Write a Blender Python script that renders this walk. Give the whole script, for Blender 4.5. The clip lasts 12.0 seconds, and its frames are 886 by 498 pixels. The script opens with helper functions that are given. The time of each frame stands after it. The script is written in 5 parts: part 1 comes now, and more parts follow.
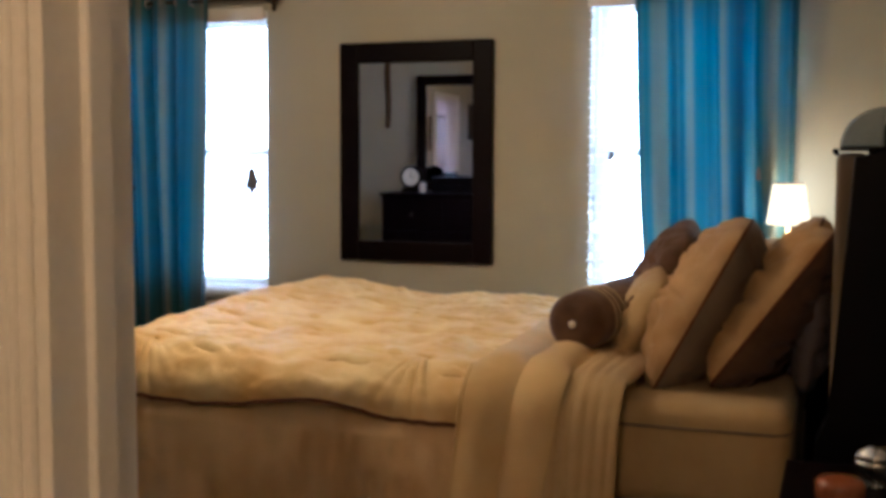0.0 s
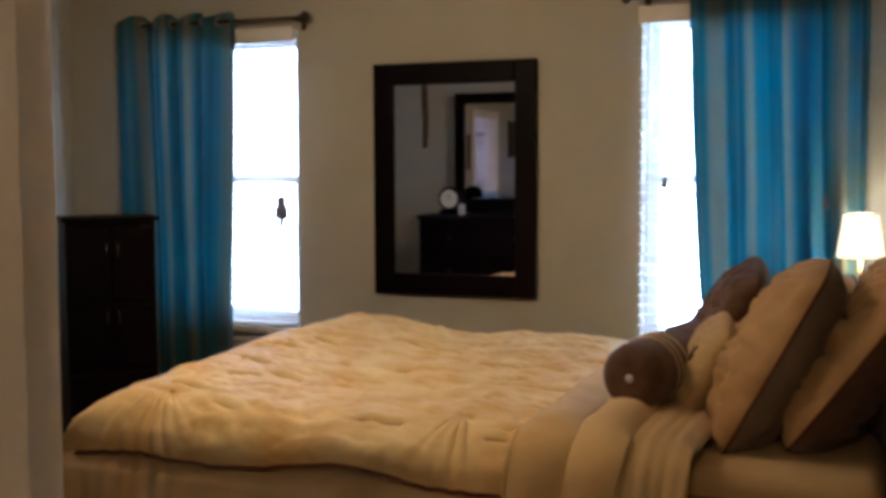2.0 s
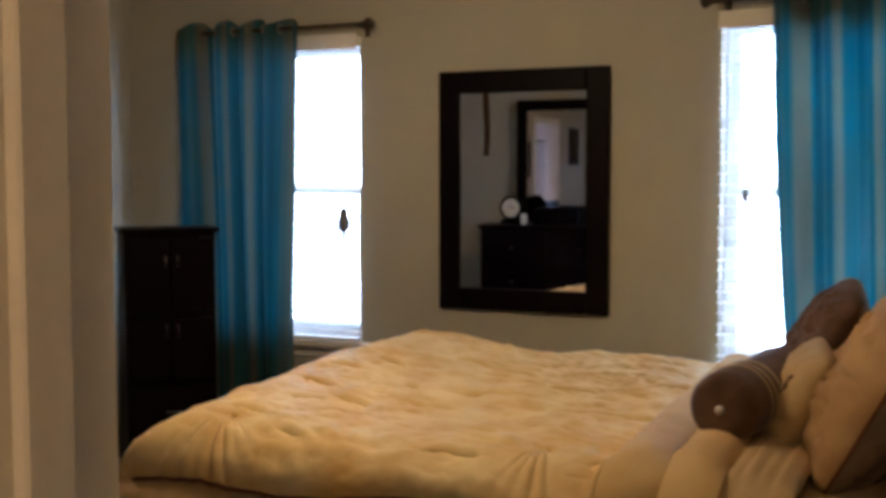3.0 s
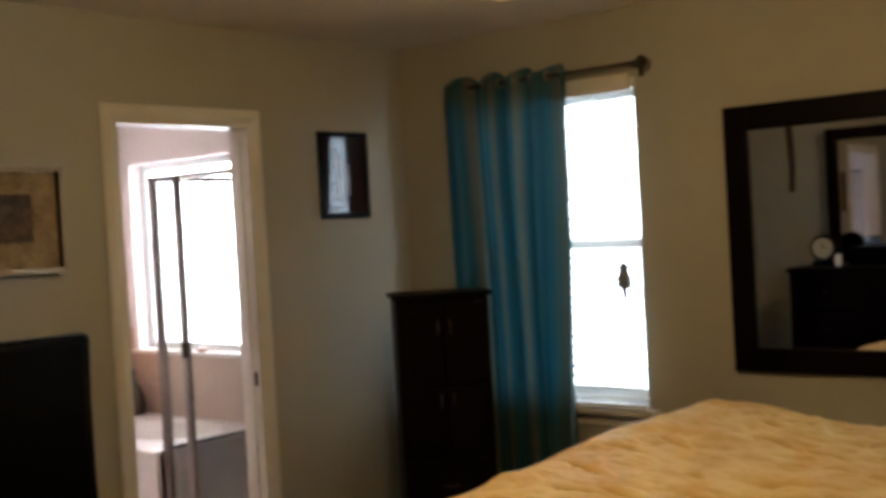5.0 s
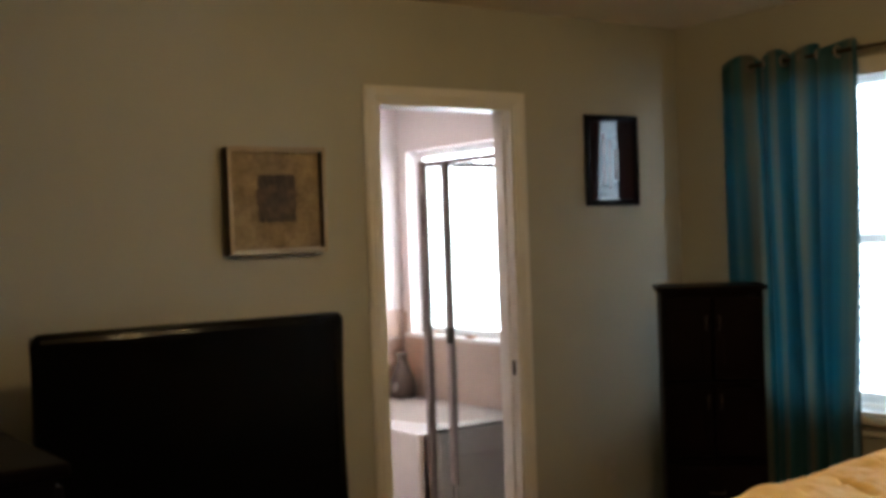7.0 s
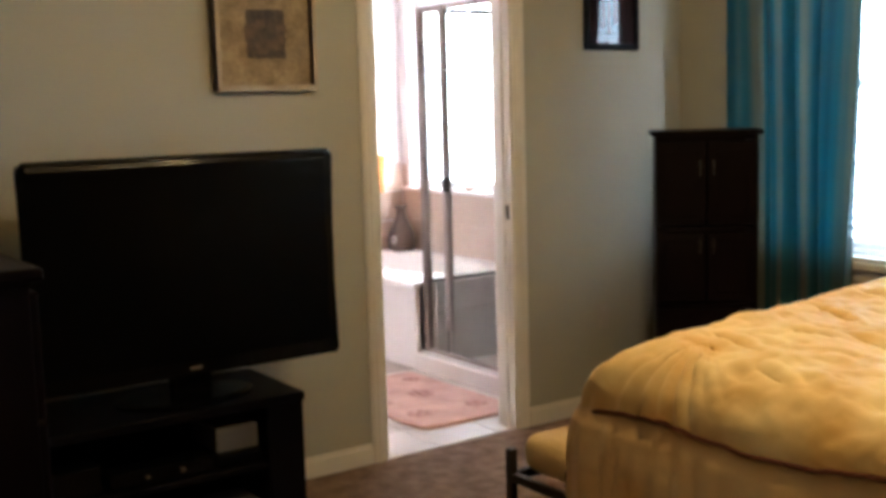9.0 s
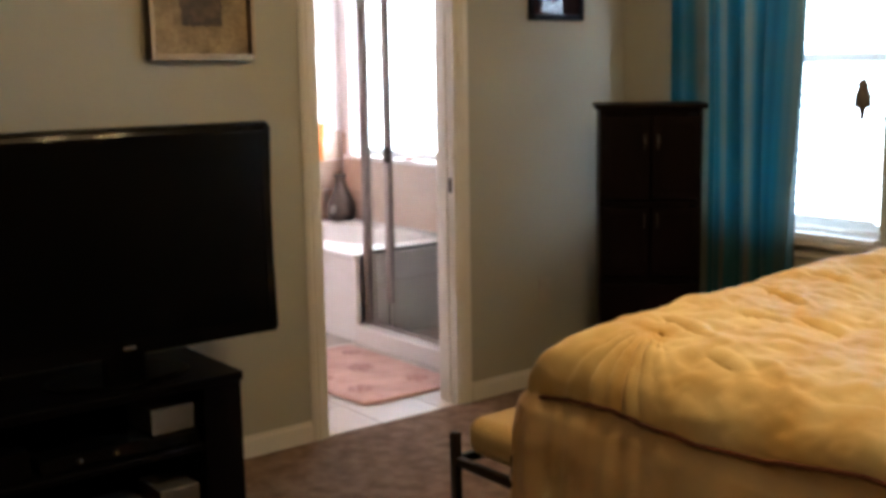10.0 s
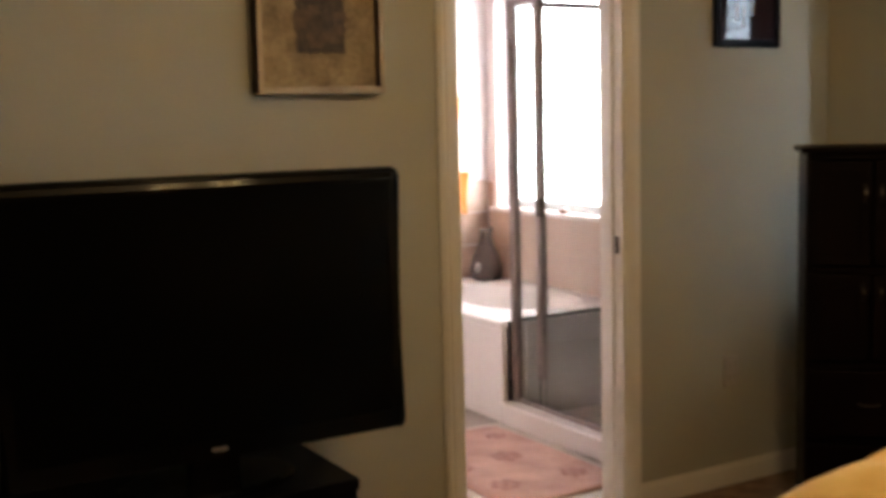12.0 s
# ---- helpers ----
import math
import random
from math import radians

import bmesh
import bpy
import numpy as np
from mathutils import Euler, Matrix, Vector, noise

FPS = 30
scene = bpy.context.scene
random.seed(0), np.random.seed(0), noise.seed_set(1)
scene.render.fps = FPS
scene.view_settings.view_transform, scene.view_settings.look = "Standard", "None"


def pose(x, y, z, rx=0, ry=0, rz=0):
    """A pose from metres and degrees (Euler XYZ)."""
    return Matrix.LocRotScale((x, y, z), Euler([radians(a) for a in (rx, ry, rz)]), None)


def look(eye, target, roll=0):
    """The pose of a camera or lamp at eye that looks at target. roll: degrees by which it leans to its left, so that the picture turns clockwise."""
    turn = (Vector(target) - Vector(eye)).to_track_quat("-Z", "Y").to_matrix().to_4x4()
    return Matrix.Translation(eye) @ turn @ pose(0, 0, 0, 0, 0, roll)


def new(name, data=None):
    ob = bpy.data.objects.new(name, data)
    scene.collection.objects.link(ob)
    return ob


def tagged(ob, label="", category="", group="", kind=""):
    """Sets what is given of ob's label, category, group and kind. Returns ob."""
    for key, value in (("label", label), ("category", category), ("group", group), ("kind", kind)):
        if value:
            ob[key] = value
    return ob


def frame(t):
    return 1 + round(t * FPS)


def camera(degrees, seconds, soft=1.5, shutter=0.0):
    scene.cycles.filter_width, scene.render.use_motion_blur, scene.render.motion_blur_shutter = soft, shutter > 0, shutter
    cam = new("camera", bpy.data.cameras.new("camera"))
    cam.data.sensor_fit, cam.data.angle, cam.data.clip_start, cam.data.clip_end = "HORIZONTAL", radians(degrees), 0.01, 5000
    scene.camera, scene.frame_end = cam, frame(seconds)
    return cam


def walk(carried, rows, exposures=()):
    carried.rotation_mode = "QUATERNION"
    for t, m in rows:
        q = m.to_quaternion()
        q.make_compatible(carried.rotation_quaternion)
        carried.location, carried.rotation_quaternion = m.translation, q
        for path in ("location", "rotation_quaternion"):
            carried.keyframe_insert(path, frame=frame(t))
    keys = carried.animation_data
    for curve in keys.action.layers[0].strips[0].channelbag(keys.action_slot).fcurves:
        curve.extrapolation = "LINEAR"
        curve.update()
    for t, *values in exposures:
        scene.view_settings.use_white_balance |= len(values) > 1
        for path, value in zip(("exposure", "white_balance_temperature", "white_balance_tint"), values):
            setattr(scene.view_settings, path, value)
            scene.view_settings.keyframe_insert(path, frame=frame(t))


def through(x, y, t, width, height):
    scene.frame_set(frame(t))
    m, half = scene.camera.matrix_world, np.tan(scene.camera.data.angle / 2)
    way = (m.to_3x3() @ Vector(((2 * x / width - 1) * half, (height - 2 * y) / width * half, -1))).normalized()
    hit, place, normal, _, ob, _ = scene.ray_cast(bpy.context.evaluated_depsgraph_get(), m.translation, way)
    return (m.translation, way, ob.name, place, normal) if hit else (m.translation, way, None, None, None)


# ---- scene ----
cam = camera(43.0, 12.0, soft=4.1, shutter=0.5)
PATH = [
    (0, (4.028, -5.042, 1.405), (3.364, -3.163, 1.243), 0.2),
    (0.5, (4.000, -4.952, 1.455), (3.350, -3.068, 1.286), 0.2),
    (1, (3.980, -4.885, 1.480), (3.311, -3.008, 1.313), 0.1),
    (1.5, (3.952, -4.803, 1.480), (3.253, -2.936, 1.325), -0.4),
    (2, (3.908, -4.730, 1.471), (3.179, -2.873, 1.331), -0.2),
    (2.5, (3.842, -4.660, 1.478), (3.081, -2.815, 1.345), 0.2),
    (4.5, (3.724, -4.312, 1.556), (2.581, -2.674, 1.471), -2.9),
    (5, (3.716, -4.184, 1.546), (2.434, -2.650, 1.506), -3.2),
    (5.5, (3.708, -4.067, 1.570), (2.299, -2.647, 1.554), -2.9),
    (6, (3.752, -4.013, 1.570), (2.229, -2.717, 1.575), -2.6),
    (6.5, (3.640, -3.985, 1.507), (2.054, -2.767, 1.535), -2.5),
    (7, (3.666, -3.973, 1.511), (2.035, -2.816, 1.483), -2.0),
    (7.5, (3.671, -3.972, 1.487), (2.032, -2.830, 1.383), -1.9),
    (9.5, (3.700, -3.894, 1.385), (2.097, -2.742, 1.084), -1.0),
    (10, (3.617, -3.873, 1.428), (2.058, -2.665, 1.105), -1.0),
    (10.5, (3.588, -3.772, 1.426), (2.005, -2.590, 1.113), -1.5),
    (11, (3.404, -3.602, 1.382), (1.776, -2.471, 1.113), -1.9),
    (11.5, (3.244, -3.487, 1.402), (1.564, -2.434, 1.143), -2.1),
    (12, (2.981, -3.458, 1.380), (1.266, -2.455, 1.150), -1.4),
]
# the lens closes down as more window comes into view
EXPOSURES = [(0.0, 0.78, 4450, 16), (0.5, 0.26, 4700, 19), (1.0, 0.34, 4650, 17), (1.5, 0.41, 4650, 17), (2.5, 0.48, 4600, 16), (4.5, 0.06, 5550, 9), (6.0, -0.03, 5400, 6), (7.5, -0.06, 5300, 5), (9.5, 1.10, 5050, 6), (10.0, 0.64, 5150, 8), (10.5, 0.60, 5150, 8), (12.0, 0.46, 5650, 10)]
walk(cam, [(t, look(eye, target, roll)) for t, eye, target, roll in PATH], EXPOSURES)

# ---- world, lamps ----
world = bpy.data.worlds.new("sky")
scene.world = world
world.use_nodes = True
wn = world.node_tree.nodes
sky = wn.new("ShaderNodeTexSky")
sky.sky_type = "NISHITA"
sky.sun_disc = False
sky.sun_elevation = radians(48)
sky.sun_rotation = radians(200)
wn["Background"].inputs["Strength"].default_value = 0.12
world.node_tree.links.new(sky.outputs["Color"], wn["Background"].inputs["Color"])

DAY = 6.0            # glow of the bright outdoors behind the panes


def point_lamp(name, place, watts, colour, radius):
    lamp = bpy.data.lights.new(name, "POINT")
    lamp.energy, lamp.color, lamp.shadow_soft_size = watts, colour, radius
    ob = new(name, lamp)
    ob.location = place
    return ob


point_lamp("ceiling_bulb", (2.030, -1.865, 2.155), 13.8, (1.0, 0.64, 0.26), 0.022)
point_lamp("ceiling_bulb", (2.150, -2.100, 2.155), 13.8, (1.0, 0.64, 0.26), 0.022)
point_lamp("bedside_bulb", (3.828, -0.25, 1.22), 4.0, (1.0, 0.76, 0.42), 0.03)
# unseen fill added in the hall to warm the jamb and bed side
point_lamp("hall_fill", (3.85, -5.9, 2.25), 25, (1.0, 0.58, 0.22), 0.08)


# ---- materials ----
def material(name):
    m = bpy.data.materials.new(name)
    m.use_nodes = True
    return m, m.node_tree.nodes, m.node_tree.links, m.node_tree.nodes["Principled BSDF"]


def surface(name, low, high, rough=0.6, scale=6.0, fine=120.0, bump=0.1, metal=0.0, stretch=(1, 1, 1), detail=6.0, spread=0.12, spec=0.5, rand=0.0, dist=0.004, grain=0.45):
    """Colour that wanders between two tones at a broad and a fine scale, with relief and uneven gloss."""
    m, n, l, b = material(name)
    co = n.new("ShaderNodeTexCoord")
    mp = n.new("ShaderNodeMapping")
    mp.inputs["Scale"].default_value = stretch
    l.new(co.outputs["Object"], mp.inputs["Vector"])
    broad, small = n.new("ShaderNodeTexNoise"), n.new("ShaderNodeTexNoise")
    broad.inputs["Scale"].default_value, broad.inputs["Detail"].default_value = scale, detail
    small.inputs["Scale"].default_value, small.inputs["Detail"].default_value = fine, 4.0
    for tex in (broad, small):
        l.new(mp.outputs["Vector"], tex.inputs["Vector"])
    mix = n.new("ShaderNodeMath")
    mix.operation = "MULTIPLY_ADD"
    l.new(small.outputs["Fac"], mix.inputs[0])
    mix.inputs[1].default_value = grain
    l.new(broad.outputs["Fac"], mix.inputs[2])
    ramp = n.new("ShaderNodeValToRGB")
    ramp.color_ramp.elements[0].position, ramp.color_ramp.elements[1].position = 0.35 + 0.3 * grain, 0.65 + 0.7 * grain
    ramp.color_ramp.elements[0].color, ramp.color_ramp.elements[1].color = (*low, 1), (*high, 1)
    l.new(mix.outputs[0], ramp.inputs["Fac"])
    colour = ramp.outputs["Color"]
    if rand:
        info, hsv = n.new("ShaderNodeObjectInfo"), n.new("ShaderNodeHueSaturation")
        span = n.new("ShaderNodeMapRange")
        span.inputs["To Min"].default_value, span.inputs["To Max"].default_value = 1 - rand, 1 + rand
        l.new(info.outputs["Random"], span.inputs["Value"])
        l.new(span.outputs["Result"], hsv.inputs["Value"])
        l.new(colour, hsv.inputs["Color"])
        colour = hsv.outputs["Color"]
    l.new(colour, b.inputs["Base Color"])
    gloss = n.new("ShaderNodeMapRange")
    gloss.inputs["To Min"].default_value, gloss.inputs["To Max"].default_value = max(0.02, rough - spread), min(1, rough + spread)
    l.new(broad.outputs["Fac"], gloss.inputs["Value"])
    l.new(gloss.outputs["Result"], b.inputs["Roughness"])
    b.inputs["Metallic"].default_value = metal
    b.inputs["Specular IOR Level"].default_value = spec
    if bump:
        bp = n.new("ShaderNodeBump")
        bp.inputs["Strength"].default_value, bp.inputs["Distance"].default_value = bump, dist
        l.new(small.outputs["Fac"], bp.inputs["Height"])
        l.new(bp.outputs["Normal"], b.inputs["Normal"])
    return m


def fabric(name, low, high, through=0.0, scale=5.0, fine=240.0, bump=0.25, stretch=(1, 1, 1), sheen=0.3, rough=0.85, spec=0.2, grain=0.3):
    m = surface(name, low, high, rough, scale, fine, bump, 0, stretch, spec=spec, grain=grain)
    n, l = m.node_tree.nodes, m.node_tree.links
    b = n["Principled BSDF"]
    b.inputs["Sheen Weight"].default_value = sheen
    if through:
        tr, mx = n.new("ShaderNodeBsdfTranslucent"), n.new("ShaderNodeMixShader")
        source = b.inputs["Base Color"].links[0].from_socket
        l.new(source, tr.inputs["Color"])
        mx.inputs["Fac"].default_value = through
        l.new(b.outputs[0], mx.inputs[1])
        l.new(tr.outputs[0], mx.inputs[2])
        l.new(mx.outputs[0], n["Material Output"].inputs["Surface"])
    return m


def glowing(name, colour, strength):
    m, n, l, b = material(name)
    b.inputs["Base Color"].default_value = (*colour, 1)
    b.inputs["Emission Color"].default_value = (*colour, 1)
    b.inputs["Emission Strength"].default_value = strength
    return m


def clear_glass(name, tint=(1, 1, 1), rough=0.0):
    m, n, l, b = material(name)
    b.inputs["Base Color"].default_value = (*tint, 1)
    b.inputs["Transmission Weight"].default_value = 1.0
    b.inputs["Roughness"].default_value = rough
    b.inputs["IOR"].default_value = 1.45
    return m


WALL = surface("wall_paint", (0.366, 0.341, 0.266), (0.416, 0.387, 0.300), 0.75, 1.6, 260, 0.12, spec=0.3, dist=0.002)
CEIL = surface("ceiling_paint", (0.66, 0.60, 0.49), (0.73, 0.66, 0.54), 0.85, 2.0, 120, 0.3, spec=0.2, dist=0.003)
TRIM = surface("trim_paint", (0.66, 0.61, 0.52), (0.74, 0.69, 0.60), 0.4, 3.0, 90, 0.05)
BATHWALL = surface("bath_paint", (0.72, 0.63, 0.585), (0.78, 0.69, 0.645), 0.7, 1.6, 220, 0.1)
CARPET = surface("carpet_pile", (0.175, 0.108, 0.072), (0.43, 0.295, 0.21), 0.95, 13, 240, 1.0, spec=0.1, dist=0.012, grain=0.6)
ESPRESSO = surface("espresso_wood", (0.0018, 0.0009, 0.0013), (0.0050, 0.0020, 0.0026), 0.45, 3, 60, 0.08, stretch=(1, 1, 0.12), spec=0.06)
BLACKWOOD = surface("black_wood", (0.0012, 0.0010, 0.0016), (0.0030, 0.0024, 0.0034), 0.4, 3, 70, 0.06, stretch=(0.2, 1, 1), spec=0.08)
BLACKPLASTIC = surface("black_plastic", (0.0012, 0.0012, 0.0013), (0.0025, 0.0025, 0.0025), 0.12, 4, 200, 0.02, spec=0.12, spread=0.04)
SCREEN = surface("screen_glass", (0.0008, 0.0008, 0.0008), (0.0014, 0.0014, 0.0014), 0.25, 2, 30, 0.0, spread=0.04, spec=0.05)
CHROME = surface("brushed_steel", (0.42, 0.40, 0.38), (0.6, 0.58, 0.55), 0.25, 8, 200, 0.03, metal=1.0, stretch=(1, 1, 0.1))
DARKMETAL = surface("dark_bronze", (0.03, 0.022, 0.016), (0.07, 0.05, 0.035), 0.4, 8, 150, 0.05, metal=0.8)
PEWTER = surface("pewter", (0.30, 0.27, 0.24), (0.45, 0.41, 0.36), 0.35, 10, 150, 0.05, metal=0.9)
DUVET = fabric("cream_duvet", (0.60, 0.36, 0.075), (0.76, 0.58, 0.25), scale=6, fine=300, bump=0.05, sheen=0.1, rough=0.55, spec=0.38, grain=0.08)
SKIRT = fabric("cream_bed_skirt", (0.52, 0.32, 0.11), (0.64, 0.44, 0.185), scale=4, fine=200, bump=0.06, sheen=0.1, rough=0.6, spec=0.3, grain=0.1)
FOLDCREAM = fabric("cream_blanket", (0.50, 0.325, 0.105), (0.62, 0.44, 0.175), scale=4, fine=220, bump=0.08, sheen=0.08, grain=0.15)
SHEET = fabric("cream_sheet", (0.37, 0.24, 0.085), (0.48, 0.335, 0.135), scale=4, fine=220, bump=0.1, sheen=0.08, grain=0.15)
SHAM = fabric("tan_sham", (0.35, 0.20, 0.068), (0.47, 0.30, 0.115), scale=7, fine=160, bump=0.25, sheen=0.05, grain=0.2)
SHAMSIDE = fabric("grey_tan_fabric", (0.160, 0.112, 0.070), (0.215, 0.155, 0.100), scale=6, fine=160, bump=0.2, sheen=0.05, grain=0.2)
BROWN = fabric("brown_suede", (0.060, 0.030, 0.015), (0.13, 0.070, 0.036), scale=11, fine=220, bump=0.3, sheen=0.12, grain=0.3)
LILAC = fabric("grey_lilac_cotton", (0.09, 0.075, 0.085), (0.13, 0.11, 0.12), scale=5, bump=0.2, sheen=0.05)
PIPING = fabric("brown_piping", (0.085, 0.026, 0.010), (0.13, 0.045, 0.018), bump=0.2, sheen=0.0)
GOLDCORD = fabric("gold_cord", (0.36, 0.26, 0.13), (0.5, 0.38, 0.2), bump=0.2)
PAD = fabric("headboard_pad", (0.125, 0.088, 0.052), (0.17, 0.122, 0.075), bump=0.15, sheen=0.0)
SHADE = glowing("lamp_shade_lit", (1.0, 0.78, 0.38), 1.1)
LIGHTGLASS = glowing("amber_glass_lit", (1.0, 0.55, 0.13), 1.7)
OUTSIDE = glowing("bright_outdoors", (0.90, 0.96, 1.0), DAY)
OUTSIDE_EAST = glowing("bright_outdoors_east", (0.90, 0.96, 1.0), DAY * 2.5)
OUTSIDE_BATH = glowing("bright_outdoors_west", (1.0, 0.96, 0.93), DAY * 2.45)
PANE = clear_glass("window_pane")
SHOWERGLASS = clear_glass("shower_glass", (0.93, 0.95, 0.94), 0.0)
WHITEBLIND = fabric("blind_slat", (0.80, 0.79, 0.76), (0.86, 0.85, 0.82), through=0.62, bump=0.02, sheen=0.0)
VINYL = surface("white_vinyl", (0.84, 0.84, 0.83), (0.89, 0.89, 0.88), 0.35, 5, 120, 0.02)
TUBWHITE = surface("tub_acrylic", (0.76, 0.68, 0.62), (0.82, 0.75, 0.69), 0.2, 3, 60, 0.0)
TILE = surface("tan_tile", (0.44, 0.29, 0.20), (0.55, 0.39, 0.28), 0.35, 7, 60, 0.06, rand=0.06)
FLOORTILE = surface("cream_floor_tile", (0.56, 0.47, 0.39), (0.68, 0.59, 0.50), 0.35, 5, 60, 0.05, rand=0.08)
GROUT = surface("grout", (0.42, 0.36, 0.30), (0.50, 0.44, 0.38), 0.9, 10, 200, 0.2)
RUG = fabric("pink_bath_rug", (0.46, 0.22, 0.15), (0.72, 0.44, 0.34), scale=6, fine=150, bump=0.8)
RUGFLOWER = fabric("rose_rug_flower", (0.36, 0.15, 0.10), (0.50, 0.24, 0.17), scale=8, fine=150, bump=0.6)
ORANGE = fabric("orange_towel", (0.62, 0.20, 0.04), (0.78, 0.30, 0.07), scale=8, bump=0.6)
GREYWALL = surface("shower_marble", (0.30, 0.255, 0.215), (0.40, 0.345, 0.295), 0.3, 4, 40, 0.02)
ARTPAPER = surface("aged_paper", (0.13, 0.080, 0.034), (0.38, 0.285, 0.15), 0.8, 13, 70, 0.15)
ARTDARK = surface("dark_ink", (0.02, 0.014, 0.012), (0.11, 0.075, 0.052), 0.7, 16, 60, 0.1)
ARTMID = surface("sepia_ink", (0.035, 0.022, 0.014), (0.15, 0.100, 0.06), 0.7, 22, 80, 0.1)
FRAMESIDE = surface("dark_brown_frame", (0.020, 0.010, 0.006), (0.045, 0.022, 0.012), 0.5, 6, 90, 0.08, spec=0.2)
CHAMPAGNE = surface("champagne_frame", (0.24, 0.17, 0.10), (0.42, 0.33, 0.22), 0.35, 6, 90, 0.08, metal=0.4)
RUST = surface("rust_print", (0.03, 0.010, 0.008), (0.07, 0.022, 0.014), 0.05, 14, 80, 0.1)
CLOCKFACE = surface("clock_face", (0.66, 0.62, 0.52), (0.74, 0.70, 0.60), 0.4, 5, 80, 0.0)
SILVERBOX = surface("silver_plastic", (0.30, 0.29, 0.28), (0.40, 0.39, 0.38), 0.3, 5, 120, 0.02)
PAPERWHITE = surface("white_card", (0.58, 0.57, 0.58), (0.68, 0.67, 0.68), 0.5, 5, 120, 0.02)
DULLNICKEL = surface("dull_nickel", (0.10, 0.09, 0.085), (0.16, 0.145, 0.135), 0.4, 10, 150, 0.05, metal=0.8)
POSTMETAL = surface("bronze_post", (0.24, 0.19, 0.17), (0.38, 0.31, 0.28), 0.3, 8, 200, 0.03, metal=0.9, stretch=(1, 1, 0.1))
RIMGLOSS = surface("glossy_black_rim", (0.0015, 0.0015, 0.0016), (0.003, 0.003, 0.003), 0.06, 4, 200, 0.0, spec=0.20, spread=0.02)
GREYCARD = surface("grey_card", (0.085, 0.08, 0.085), (0.14, 0.135, 0.14), 0.5, 5, 120, 0.02)
AMBER = surface("amber_jar", (0.20, 0.055, 0.015), (0.32, 0.10, 0.03), 0.2, 5, 60, 0.02)
VASEDARK = surface("bronze_vase", (0.045, 0.028, 0.018), (0.11, 0.068, 0.045), 0.4, 9, 50, 0.08)
TAGDARK = surface("weathered_tag", (0.10, 0.09, 0.08), (0.17, 0.15, 0.14), 0.7, 30, 200, 0.05)
ALMOND = surface("almond_plastic", (0.38, 0.33, 0.27), (0.42, 0.37, 0.30), 0.45, 8, 120, 0.0)
ORANGEBOOK = surface("orange_spine", (0.40, 0.10, 0.03), (0.5, 0.15, 0.05), 0.5, 8, 120, 0.02)

mm, mn, ml, mb = material("mirror_silver")
mb.inputs["Base Color"].default_value = (0.70, 0.70, 0.74, 1)
mb.inputs["Metallic"].default_value, mb.inputs["Roughness"].default_value = 1.0, 0.015
MIRROR = mm
PICTUREGLASS = surface("picture_glass", (0.012, 0.006, 0.007), (0.03, 0.012, 0.012), 0.04, 5, 30, 0.0, spread=0.01)


def curtain_cloth(name):
    """Teal taffeta: woven bands of turquoise and grey-green, light shining through."""
    m, n, l, b = material(name)
    co = n.new("ShaderNodeUVMap")
    sep = n.new("ShaderNodeSeparateXYZ")
    l.new(co.outputs["UV"], sep.inputs[0])
    comb = n.new("ShaderNodeCombineXYZ")
    l.new(sep.outputs["X"], comb.inputs[0])
    band, thread = n.new("ShaderNodeTexNoise"), n.new("ShaderNodeTexNoise")
    band.inputs["Scale"].default_value, band.inputs["Detail"].default_value = 10.0, 2.0
    thread.inputs["Scale"].default_value, thread.inputs["Detail"].default_value = 160.0, 2.0
    l.new(comb.outputs[0], band.inputs["Vector"])
    l.new(co.outputs["UV"], thread.inputs["Vector"])
    ramp = n.new("ShaderNodeValToRGB")
    e = ramp.color_ramp.elements
    e[0].position, e[0].color = 0.38, (0.024, 0.120, 0.165, 1)
    e[1].position, e[1].color = 0.60, (0.225, 0.250, 0.215, 1)
    mid = e.new(0.5)
    mid.color = (0.052, 0.195, 0.240, 1)
    l.new(band.outputs["Fac"], ramp.inputs["Fac"])
    l.new(ramp.outputs["Color"], b.inputs["Base Color"])
    b.inputs["Roughness"].default_value = 0.5
    b.inputs["Sheen Weight"].default_value = 0.4
    bp = n.new("ShaderNodeBump")
    bp.inputs["Strength"].default_value, bp.inputs["Distance"].default_value = 0.15, 0.002
    l.new(thread.outputs["Fac"], bp.inputs["Height"])
    l.new(bp.outputs["Normal"], b.inputs["Normal"])
    tr, mx = n.new("ShaderNodeBsdfTranslucent"), n.new("ShaderNodeMixShader")
    l.new(ramp.outputs["Color"], tr.inputs["Color"])
    mx.inputs["Fac"].default_value = 0.68
    l.new(b.outputs[0], mx.inputs[1])
    l.new(tr.outputs[0], mx.inputs[2])
    l.new(mx.outputs[0], n["Material Output"].inputs["Surface"])
    return m


CURTAIN = curtain_cloth("teal_curtain")


# ---- builders ----
def box(bm, x0, x1, y0, y1, z0, z1, bevel=0.0, seg=2):
    geo = bmesh.ops.create_cube(bm, size=1.0)
    vs = geo["verts"]
    for v in vs:
        v.co = Vector(((x0 + x1) / 2 + v.co.x * (x1 - x0), (y0 + y1) / 2 + v.co.y * (y1 - y0), (z0 + z1) / 2 + v.co.z * (z1 - z0)))
    if bevel:
        es = list({e for v in vs for e in v.link_edges})
        bmesh.ops.bevel(bm, geom=es, offset=bevel, segments=seg, profile=0.5, affect="EDGES")
    return bm


